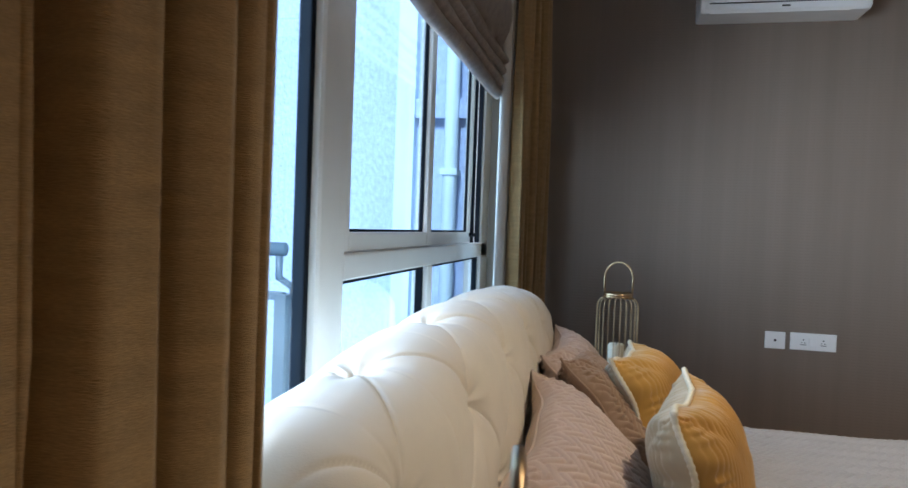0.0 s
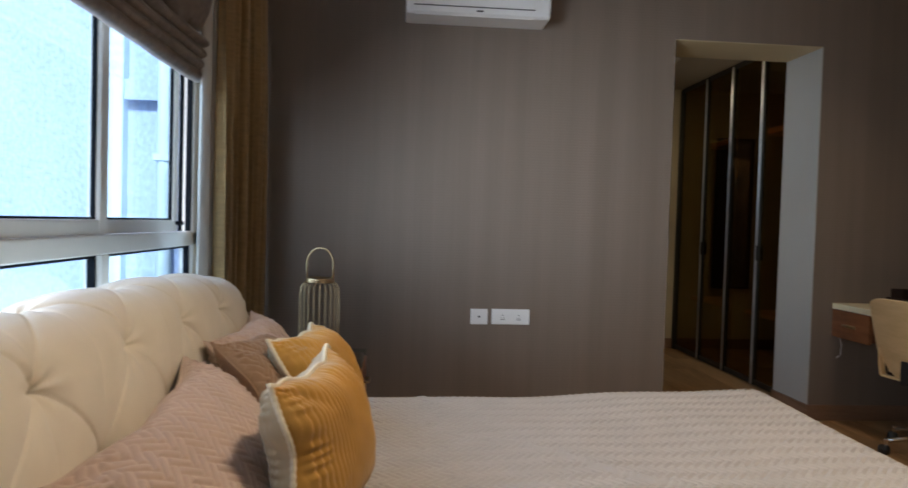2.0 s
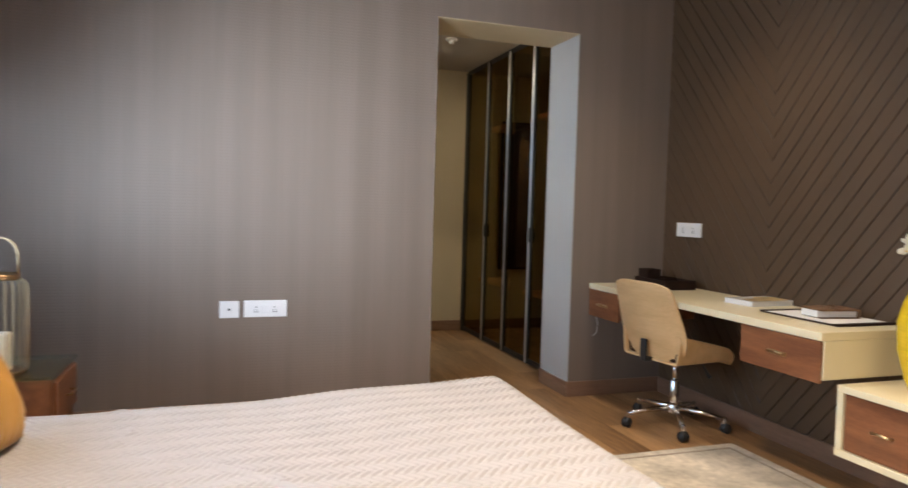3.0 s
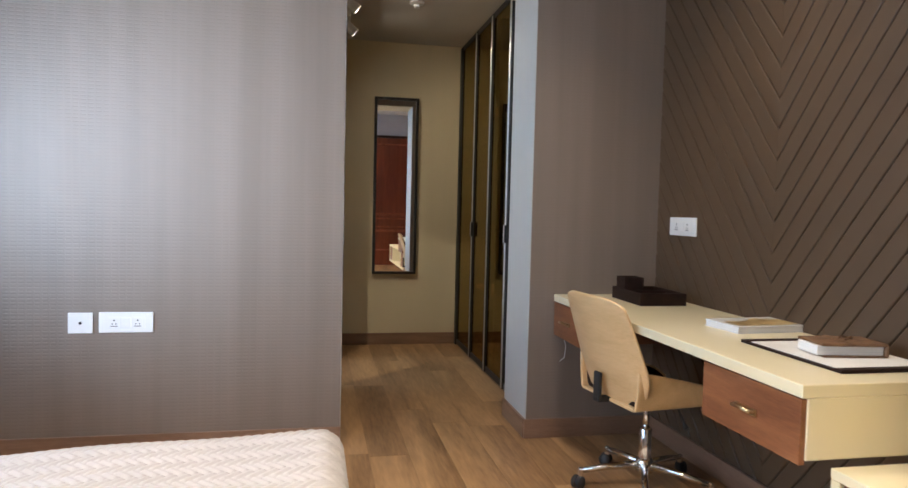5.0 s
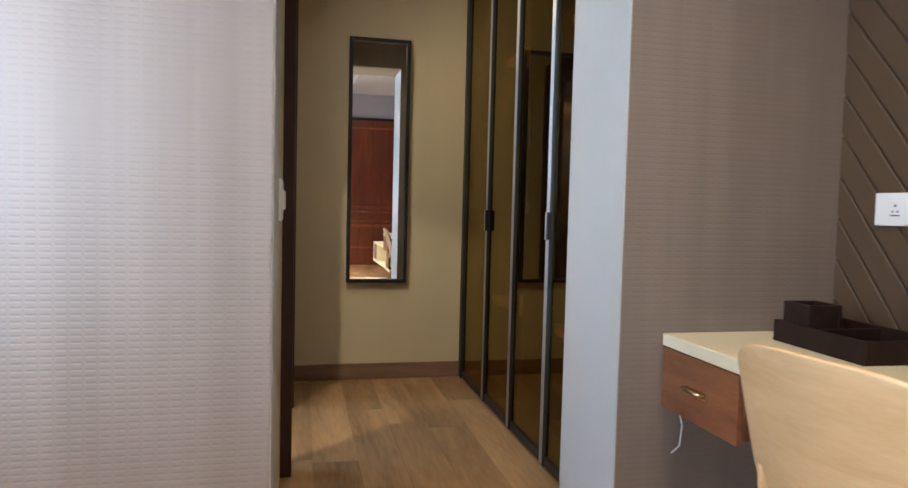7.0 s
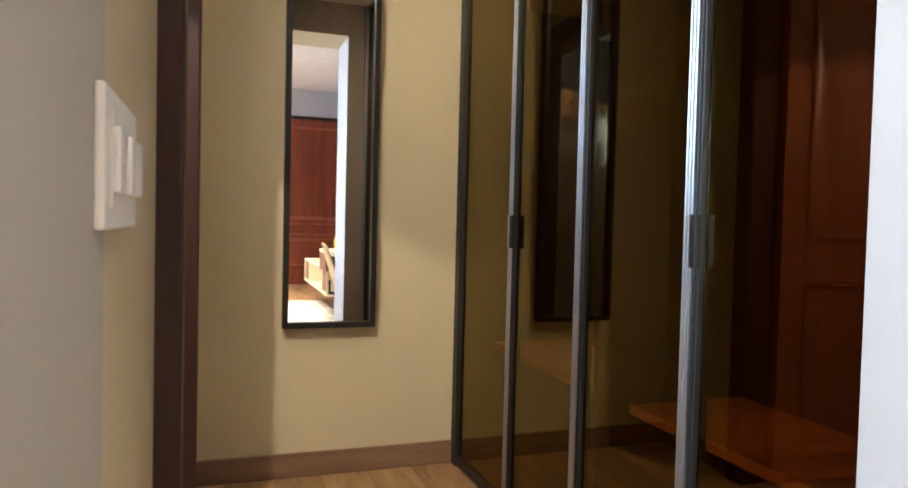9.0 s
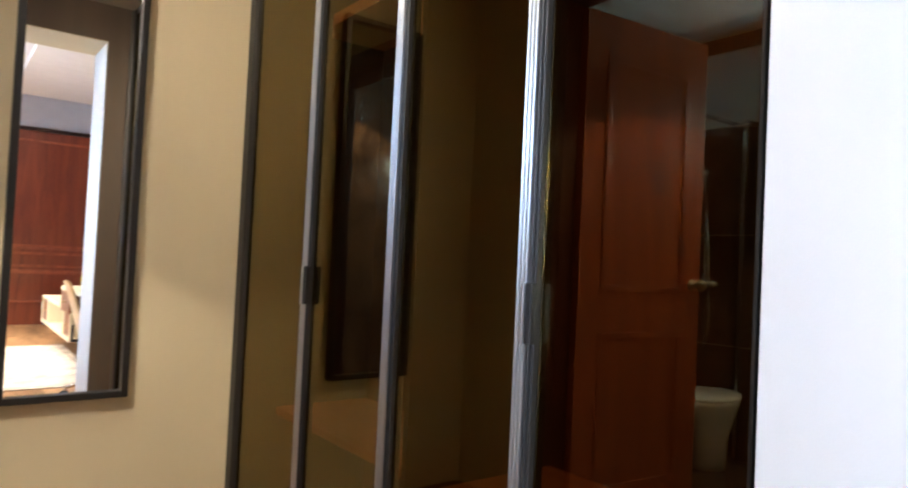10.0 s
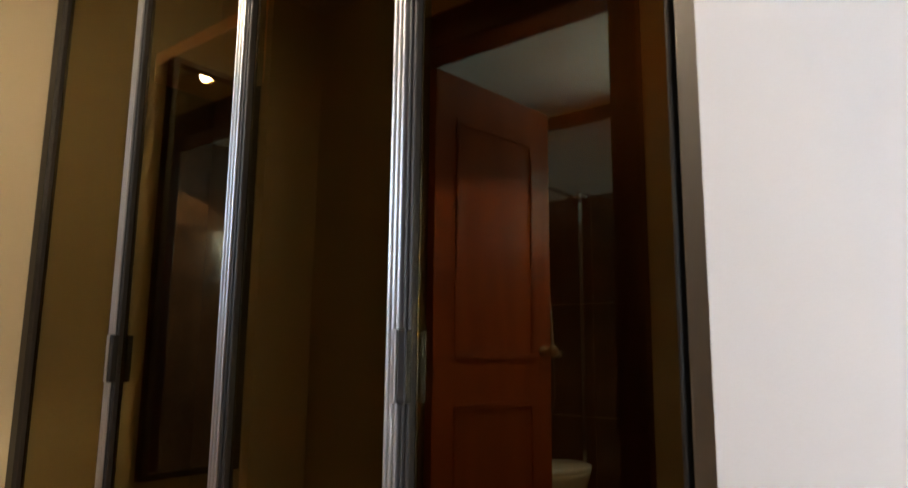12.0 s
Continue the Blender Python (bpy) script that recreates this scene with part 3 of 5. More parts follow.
def frame_bar(bmx, y0, y1, z0, z1, x0=FX0, x1=FX1, bevel=0.006):
    return cuboid((x0, y0, z0), (x1, y1, z1), bevel, bmx)


window = structure("window_1", frame_bar(None, 1.66, 1.78, 0.0, 2.45), UPVC, "white upvc window with a sliding sash over a fixed light", "window")
part("frame_post", cuboid((FX0 + 0.045, 1.555, 0), (FX1 + 0.02, 1.66, 2.45), 0.02), UPVC, window)
part("transom", frame_bar(None, 1.78, 3.98, 1.02, 1.095, x1=FX1), UPVC, window)
part("frame_head", frame_bar(None, 1.78, 3.98, 2.38, 2.45), UPVC, window)
part("frame_side", frame_bar(None, 3.80, 4.0, 0.0, 2.45), UPVC, window)
part("frame_bottom", frame_bar(None, 1.78, 3.80, 0.30, 0.38), UPVC, window)
part("apron", cuboid((FX0, 1.78, 0), (FX1 - 0.02, 3.80, 0.30)), UPVC, window)
part("lower_mullion", frame_bar(None, 2.665, 2.74, 0.38, 1.02), UPVC, window)
for n, (y0, y1, dx) in enumerate(((1.80, 2.745, 0.0), (2.675, 3.64, -0.02))):
    bm = bmesh.new()
    for a in ((y0, y0 + 0.045, 1.097, 2.38), (y1 - 0.07, y1, 1.097, 2.38), (y0 + 0.045, y1 - 0.07, 1.097, 1.155), (y0 + 0.045, y1 - 0.07, 2.33, 2.38)):
        frame_bar(bm, *a, x0=FX0 + 0.015 + dx * 0.5, x1=FX1 - 0.012 + dx)
    sash = part("sash", bm, UPVC, window)
    gx = FX0 + 0.025 + dx * 0.5
    bm = bmesh.new()
    for a in ((y0 + 0.045, y0 + 0.053, 1.155, 2.33), (y1 - 0.079, y1 - 0.07, 1.155, 2.33), (y0 + 0.053, y1 - 0.079, 1.155, 1.163)):
        cuboid((gx - 0.004, a[0], a[2]), (gx + 0.012, a[1], a[3]), bm=bm)
    part("gasket", bm, GASKET, sash)
    part("pane", cuboid((gx, y0 + 0.045, 1.155), (gx + 0.006, y1 - 0.07, 2.33)), PANE, sash).visible_shadow = False
bm = bmesh.new()
cuboid((FX0 + 0.03, 3.655, 1.097), (FX1 - 0.02, 3.675, 2.38), bm=bm)
cuboid((FX0 + 0.03, 3.775, 1.097), (FX1 - 0.012, 3.795, 2.38), bm=bm)
part("sash_seal", bm, GASKET, window)
part("sash_stop", cuboid((FX0 + 0.03, 3.60, 1.13), (FX1 - 0.004, 3.655, 1.15), 0.003), GASKET, window)
for y0, y1 in ((1.78, 2.665), (2.74, 3.80)):
    bm = bmesh.new()
    for a in ((y0, y0 + 0.009, 0.38, 1.02), (y1 - 0.016, y1, 0.38, 1.02), (y0 + 0.009, y1 - 0.016, 1.008, 1.02)):
        cuboid((FX0 + 0.02, a[0], a[2]), (FX1 - 0.02, a[1], a[3]), bm=bm)
    part("gasket", bm, GASKET, window)
    part("pane", cuboid((FX0 + 0.026, y0, 0.38), (FX0 + 0.032, y1, 1.02)), PANE, window).visible_shadow = False
balcony_door = structure("door_2", cuboid((FX0 + 0.035, 1.527, 0.02), (FX1 + 0.002, 1.553, 2.45), 0.004), GASKET, "glazed sliding balcony door with dark frame", "door")
part("bottom_rail", cuboid((FX0 + 0.01, 0.25, 0.0), (FX1 - 0.005, 1.505, 0.09), 0.006), UPVC, balcony_door)
part("top_rail", cuboid((FX0 + 0.01, 0.25, 2.38), (FX1 - 0.005, 1.505, 2.45), 0.006), UPVC, balcony_door)
part("stile", cuboid((FX0 + 0.01, 0.25, 0.09), (FX1 - 0.005, 0.33, 2.38), 0.006), UPVC, balcony_door)
part("pane", cuboid((FX0 + 0.048, 0.33, 0.09), (FX0 + 0.054, 1.528, 2.38)), PANE, balcony_door).visible_shadow = False

structure("ground", cuboid((-900, -900, -45.2), (900, 900, -45.0)), mat("far_ground", (0.20, 0.21, 0.18), 0.9, var=0.3, scale=0.02), "hazy ground far below the balcony", "ground")
structure("floor_balcony", cuboid((-1.75, -1.5, -0.25), (XW - 0.2, 2.1, -0.06)), STUCCO, "grey balcony slab", "balcony floor")
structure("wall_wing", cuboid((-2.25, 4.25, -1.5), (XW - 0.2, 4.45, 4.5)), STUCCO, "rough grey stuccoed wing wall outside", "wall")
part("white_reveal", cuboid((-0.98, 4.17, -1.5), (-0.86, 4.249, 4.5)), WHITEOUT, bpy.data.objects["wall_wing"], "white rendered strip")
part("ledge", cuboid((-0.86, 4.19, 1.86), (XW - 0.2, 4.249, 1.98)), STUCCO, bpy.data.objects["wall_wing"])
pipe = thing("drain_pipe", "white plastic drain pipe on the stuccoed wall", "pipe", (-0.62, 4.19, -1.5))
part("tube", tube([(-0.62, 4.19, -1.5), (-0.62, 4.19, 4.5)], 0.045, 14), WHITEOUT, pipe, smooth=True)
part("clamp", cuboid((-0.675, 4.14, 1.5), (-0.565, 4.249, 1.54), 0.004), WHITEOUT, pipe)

railing = thing("balcony_railing", "blue-grey painted steel balcony railing", "railing", (-1.2, 2.0, -0.06))
part("top_rail", tube([(-1.75, 2.0, 1.09), (-0.62, 2.0, 1.09)], 0.022, 14), RAIL, railing, smooth=True)
part("lower_rail", cuboid((-1.75, 1.985, 0.93), (-0.62, 2.015, 0.955), 0.003), RAIL, railing)
part("bottom_rail", cuboid((-1.75, 1.985, 0.05), (-0.62, 2.015, 0.075), 0.003), RAIL, railing)
part("bracket", tube([(-0.64, 2.0, 1.07), (-0.64, 2.0, 1.0), (-0.60, 2.02, 0.97), (-0.60, 2.02, 0.93)], 0.012), RAIL, railing, smooth=True)
part("end_post", cuboid((-0.645, 1.98, -0.06), (-0.605, 2.02, 0.95), 0.003), RAIL, railing)
for k in range(10):
    part("baluster", cuboid((-0.75 - 0.105 * k, 1.99, 0.075), (-0.725 - 0.105 * k, 2.01, 0.93), 0.002), RAIL, railing)
part("outer_post", cuboid((-1.79, 1.98, -0.06), (-1.75, 2.02, 1.09), 0.003), RAIL, railing)
part("outer_rail", tube([(-1.77, 2.0, 1.09), (-1.77, -1.5, 1.09)], 0.022, 14), RAIL, railing, smooth=True)
part("outer_lower_rail", cuboid((-1.785, -1.5, 0.93), (-1.755, 1.98, 0.955), 0.003), RAIL, railing)

tower = thing("apartment_tower", "pale apartment tower far beyond the balcony", "building", (-52, 70, -45))
TM = pose(-54, 70, 0, 0, 0, 32)


def tower_box(a, b):
    return cuboid(a, b, m=TM)


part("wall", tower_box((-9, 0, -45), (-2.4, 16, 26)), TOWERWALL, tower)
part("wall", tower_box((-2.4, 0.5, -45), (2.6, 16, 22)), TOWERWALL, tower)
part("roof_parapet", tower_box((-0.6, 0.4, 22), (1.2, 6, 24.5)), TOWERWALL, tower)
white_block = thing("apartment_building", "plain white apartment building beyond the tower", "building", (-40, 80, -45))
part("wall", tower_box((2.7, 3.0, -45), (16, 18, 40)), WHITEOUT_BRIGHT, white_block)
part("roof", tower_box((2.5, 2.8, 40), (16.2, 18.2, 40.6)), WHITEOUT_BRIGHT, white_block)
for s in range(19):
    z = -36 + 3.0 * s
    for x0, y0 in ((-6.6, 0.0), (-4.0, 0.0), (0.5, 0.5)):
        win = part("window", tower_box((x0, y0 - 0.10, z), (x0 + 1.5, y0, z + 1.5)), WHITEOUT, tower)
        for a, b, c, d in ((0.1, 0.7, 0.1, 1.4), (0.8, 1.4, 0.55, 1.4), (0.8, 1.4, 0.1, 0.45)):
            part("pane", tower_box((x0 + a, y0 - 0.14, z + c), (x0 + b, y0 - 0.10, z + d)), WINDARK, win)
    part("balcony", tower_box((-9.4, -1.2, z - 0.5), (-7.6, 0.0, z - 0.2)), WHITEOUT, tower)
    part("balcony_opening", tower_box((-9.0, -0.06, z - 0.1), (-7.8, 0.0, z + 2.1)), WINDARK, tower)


# ---------------------------------------------------------------- curtains and shade
def curtain(name, label, p0, p1, z0, z1, folds, amp, seed, material, crests=None):
    """Gathered cloth hanging in deep soft folds between two places on the floor plan."""
    rng = np.random.RandomState(seed)
    t = thing(name, label, "curtain", ((p0[0] + p1[0]) / 2, (p0[1] + p1[1]) / 2, z0), "window curtains")
    n, m = 26, folds * 22 + 1
    u = np.linspace(0, 1, m)
    a, b = np.array(p0), np.array(p1)
    d = (b - a) / np.linalg.norm(b - a)
    nrm = np.array([-d[1], d[0]])
    ph = u * folds * 2 * np.pi
    if crests:
        ph = np.interp(u, crests, np.arange(len(crests)) * 2 * np.pi) - np.pi / 2 * 3
    warp = 0.9 * np.sin(u * folds * 1.7 + rng.rand() * 6) + 0.5 * np.sin(u * folds * 4.1 + rng.rand() * 6)
    if crests:
        warp = 0.25 * warp
    P = np.zeros((n, m, 3))
    for i, f in enumerate(np.linspace(0, 1, n)):
        z = z1 + (z0 - z1) * f
        sway = (0.30 if crests else 0.55) * np.sin(f * 2.6 + u * 7 + seed)
        wave = np.sin(ph + warp + sway)
        depth = amp * (0.45 + 0.55 * min(1, f * 2.5)) * (np.sign(wave) * np.abs(wave) ** 0.75 + 0.22 * np.sin(2.3 * ph + 1.3 + 2 * f))
        q = a + np.outer(u, b - a) + np.outer(depth, nrm) + np.outer(0.012 * np.sin(ph * 2 + f * 3), d)
        P[i, :, :2], P[i, :, 2] = q, z
    cloth = part("cloth", sheet(P), material, t, smooth=True)
    s = cloth.modifiers.new("thickness", "SOLIDIFY")
    s.thickness = 0.004
    bm = cuboid((min(p0[0], p1[0]) - 0.02, min(p0[1], p1[1]), z1 - 0.02), (min(p0[0], p1[0]) + 0.05, max(p0[1], p1[1]), z1 + 0.02), 0.004)
    part("heading_tape", bm, material, t)
    return t


curtain("curtain", "heavy tan linen curtain hanging in folds", (-0.02, 0.710), (0.0, -0.45), 0.015, 3.0, 8, 0.036, 3, LINEN, (0.0, 0.035, 0.092, 0.178, 0.294, 0.42, 0.56, 0.70, 0.85, 1.0))
curtain("curtain", "heavy tan linen curtain beside the window", (-0.10, 3.42), (-0.03, 4.05), 0.015, 3.0, 6, 0.036, 8, LINEN)
curtain("sheer_curtain", "pale sheer curtain gathered beside the window", (-0.165, 3.36), (-0.15, 3.62), 0.015, 3.0, 4, 0.02, 5, LINING)

rod = thing("curtain_rod", "dark metal curtain rod over the window", "curtain rod", (-0.06, 1.9, 3.03))
part("pole", tube([(-0.06, -1.2, 3.03), (-0.06, 4.05, 3.03)], 0.014), ALU_DARK, rod, smooth=True)
for y in (-1.0, 1.4, 3.9):
    part("bracket", cuboid((XW, y, 3.015), (-0.05, y + 0.02, 3.04), 0.003), ALU_DARK, rod)


def roman_shade():
    """Fabric shade drawn up: a plain fall over a stack of folded pleats."""
    t = thing("roman_shade", "taupe fabric roman shade drawn up in folds", "window shade", (-0.2, 2.55, 1.8))
    y = np.linspace(1.72, 3.40, 60)
    x0 = -0.205
    prof = []
    z = 2.55
    prof += [(x0, z)]
    for k, (top, low, out) in enumerate(((2.52, 2.03, 0.085), (2.06, 1.975, 0.072), (2.00, 1.925, 0.062), (1.95, 1.875, 0.052), (1.90, 1.825, 0.042))):
        for f in np.linspace(0, 1, 9):
            bulge = out * math.sin(math.pi * min(1, f * 1.05)) ** 0.7 * (0.35 + 0.65 * f)
            prof.append((x0 + bulge, top + (low - top) * f))
        prof.append((x0 + 0.012, low + 0.014))
    P = np.zeros((len(prof), len(y), 3))
    for i, (px, pz) in enumerate(prof):
        sag = 0.005 * np.sin(y * 5.1 + i * 0.15) + 0.002 * np.sin(y * 17 + i * 0.4)
        P[i, :, 0] = px + sag * 0.6
        P[i, :, 1] = y
        P[i, :, 2] = pz - 0.012 * np.sin((y - 1.72) / 1.68 * np.pi) + 0.3 * sag
    cloth = part("cloth", sheet(P), SILK, t, smooth=True)
    cloth.modifiers.new("thickness", "SOLIDIFY").thickness = 0.004
    part("head_rail", cuboid((x0 - 0.04, 1.72, 2.53), (x0 + 0.02, 3.40, 2.58), 0.004), UPVC, t)


roman_shade()


# ---------------------------------------------------------------- bed
BED = thing("bed", "upholstered double bed with tufted cream headboard", "bed", (1.1, 1.9, 0))
HY0, HY1 = 0.73, 3.07


def headboard():
    yc, half = (HY0 + HY1) / 2, (HY1 - HY0) / 2
    n, m = 520, 330
    y = np.linspace(HY0, HY1, n)
    # outline of the roll, from low front over the top to the back, with arc length
    line = [(0.165, 0.16), (0.165, 0.50), (0.160, 0.66), (0.150, 0.76)]
    for a in np.linspace(0, 180, 15):
        line.append((-0.025 + 0.168 * math.cos(radians(a)), 0.818 + 0.166 * math.sin(radians(a))))
    line += [(-0.193, 0.60), (-0.193, 0.16)]
    L = np.array(line)
    seg = np.r_[0, np.cumsum(np.linalg.norm(np.diff(L, axis=0), axis=1))]
    s = np.linspace(0, seg[-1], m)
    X, Z = np.interp(s, seg, L[:, 0]), np.interp(s, seg, L[:, 1])
    for _ in range(4):
        X[1:-1] = (X[:-2] + 2 * X[1:-1] + X[2:]) / 4
        Z[1:-1] = (Z[:-2] + 2 * Z[1:-1] + Z[2:]) / 4
    tx, tz = np.gradient(X), np.gradient(Z)
    ln = np.hypot(tx, tz)
    nx, nz = tz / ln, -tx / ln
    S, Yg = np.meshgrid(s, y)
    # buttons in a diamond net; creases run between them
    step, row0, drow = 0.432, 0.70, 0.245
    depth = np.zeros_like(S)
    crease, stitch = np.full_like(S, 9.0), np.full_like(S, 9.0)
    buttons = []
    for r in range(-2, 5):
        for k in range(-1, 8):
            by, bs = 1.317 - 2 * step + k * step + (step / 2 if r % 2 else 0), row0 + r * drow
            buttons.append((by, bs, r))
            d2 = (Yg - by) ** 2 + (S - bs) ** 2
            depth += 0.046 * np.exp(-np.sqrt(d2) / 0.020) + 0.017 * np.exp(-d2 / 0.085 ** 2) * (1 + 0.30 * np.sin(7 * np.arctan2(S - bs, Yg - by) + by * 9))
            for sy in (-1, 1):
                # a slightly bowed seam down to the next row
                f = np.clip((S - bs) / drow, 0, 1)
                path = by + sy * step / 2 * (f ** 1.5)
                inside = (S >= bs) & (S <= bs + drow)
                crease = np.where(inside, np.minimum(crease, np.abs(Yg - path)), crease)
            # a straight seam stitched from each button to the one two rows on
            stitch = np.minimum(stitch, np.where((S >= bs) & (S <= bs + 2 * drow), np.abs(Yg - by), 9.0))
    depth += 0.0085 * np.exp(-(crease / 0.004) ** 2) + 0.003 * np.exp(-(crease / 0.025)) + 0.0022 * np.exp(-(stitch / 0.004) ** 2)
    fall = np.clip(1 - np.abs((Yg - yc) / half), 0, 1)
    depth *= np.clip(fall * 14, 0, 1) * np.clip((S - 0.05) / 0.1, 0, 1) * np.clip((seg[-1] - 0.35 - S) / 0.2, 0, 1)
    # rounded ends and a top line that drops towards them
    e = np.abs((y - yc) / half)
    endr = np.sqrt(np.clip(1 - np.clip((e - 0.92) / 0.08, 0, 1) ** 2, 0.0, 1))
    drop = 0.075 * e ** 2.6
    P = np.zeros((n, m, 3))
    cx, cz = -0.02, 0.75
    for i in range(n):
        px = X - depth[i] * nx + 0.01
        pz = Z - depth[i] * nz
        pz = np.where(pz > 0.6, pz - drop[i] * np.clip((pz - 0.6) / 0.3, 0, 1), pz)
        k = 0.25 + 0.75 * endr[i]
        P[i, :, 0] = cx + (px - cx) * k
        P[i, :, 1] = y[i]
        P[i, :, 2] = np.where(pz > cz, cz + (pz - cz) * k, pz)
    hb = part("headboard", sheet(P, wrap=True, caps=True), VELVET, BED, "cream velvet headboard, deeply button-tufted", True)
    for by, bs, r in buttons:
        if not (HY0 + 0.1 < by < HY1 - 0.1) or not (0.2 < bs < seg[-1] - 0.5):
            continue
        i, j = int(round((by - HY0) / (HY1 - HY0) * (n - 1))), int(round(bs / seg[-1] * (m - 1)))
        c = P[i, j]
        nv = Vector((nx[j], 0, nz[j]))
        q = nv.to_track_quat("Z", "Y").to_matrix().to_4x4()
        me = lathe([(0.0145, -0.012), (0.0145, 0.0), (0.011, 0.006), (0.005, 0.009), (0.0, 0.0095)], sides=14)
        me.transform(Matrix.Translation(Vector(c) + nv * 0.015) @ q)
        part("button", me, VELVET, hb, smooth=True)


headboard()
BX1b, BYa, BYb, BZ = 2.40, 0.93, 2.88, 0.458
part("base", cuboid((0.14, BYa + 0.05, 0.06), (BX1b - 0.06, BYb - 0.05, 0.28), 0.02), VELVET, BED)
for x in (0.3, BX1b - 0.16):
    for y in (BYa + 0.12, BYb - 0.12):
        part("leg", lathe([(0.018, 0), (0.026, 0.06)], (x, y, 0), 14), DARKWOOD, BED)
part("mattress", cuboid((0.16, BYa + 0.03, 0.27), (BX1b - 0.03, BYb - 0.03, BZ - 0.02), 0.05, seg=4), LINING, BED)


def coverlet():
    """Quilted bedspread lying over the mattress and falling at three sides, with one long crease."""
    t = thing("bedspread", "grey-beige herringbone-quilted bedspread with a crease", "bedspread", (1.2, 1.9, BZ))
    fallz, R = 0.30, 0.07
    u = np.arange(0.15, BX1b + fallz + 0.001, 0.0048)
    v = np.arange(BYa - fallz, BYb + fallz + 0.001, 0.0048)
    U, V = np.meshgrid(u, v, indexing="ij")

    def bend(a, lo, hi):
        """Position and drop where the cloth turns over a rounded edge."""
        over_hi, over_lo = np.clip(a - (hi - R), 0, None), np.clip((lo + R) - a, 0, None)
        over = over_hi + over_lo
        ang = np.clip(over / R, 0, np.pi / 2)
        pos = np.clip(a, lo + R, hi - R) + np.sign(over_hi - over_lo) * R * np.sin(ang)
        drop = R * (1 - np.cos(ang)) + np.clip(over - R * np.pi / 2, 0, None)
        return pos, drop, ang

    X, dx, ax = bend(U, -9, BX1b)
    Y, dy, ay = bend(V, BYa, BYb)
    drop = np.maximum(dx, dy) + 0.25 * np.minimum(dx, dy)
    h = herringbone(V, U, w=0.022, depth=0.0095, soft=0.0032)
    soft = 0.006 * np.sin(U * 3.1 + 1.0) * np.sin(V * 2.7) + 0.004 * np.sin(U * 9 + V * 4)
    # a ridge where the spread was folded, running slantwise, and puckers beside the pillows
    cr = (V - 1.95) + 0.95 * (U - 1.42) + 0.03 * np.sin(U * 14)
    ridge = 0.012 * np.exp(-(cr / 0.011) ** 2) * np.exp(-((U - 1.5) / 0.45) ** 2)
    ridge += 0.006 * np.exp(-((U - 0.92 + 0.05 * np.sin(V * 9)) / 0.02) ** 2) * (np.sin(V * 23) > -0.3)
    flat = np.cos(np.clip(ax, 0, np.pi / 2)) * np.cos(np.clip(ay, 0, np.pi / 2))
    lift = h + (soft + ridge + 0.03 * (np.clip(U, 0.9, 2.3) - 1.45)) * flat
    P = np.zeros((*U.shape, 3))
    P[..., 0] = X + lift * np.sin(ax) + 0.010 * np.sin(V * 13) * np.clip(dx * 3, 0, 1)
    P[..., 1] = Y + lift * np.sin(ay) * np.where(V > 1.9, 1, -1) + 0.010 * np.sin(U * 12) * np.clip(dy * 3, 0, 1)
    P[..., 2] = BZ - drop + lift * np.maximum(flat, 0.0)
    part("cloth", sheet(P), QUILT, t, smooth=True)
    rim = [tuple(P[-1, j]) for j in range(0, P.shape[1], 8)]
    part("hem", tube(rim, 0.006, 8), QUILT, t, smooth=True)


coverlet()


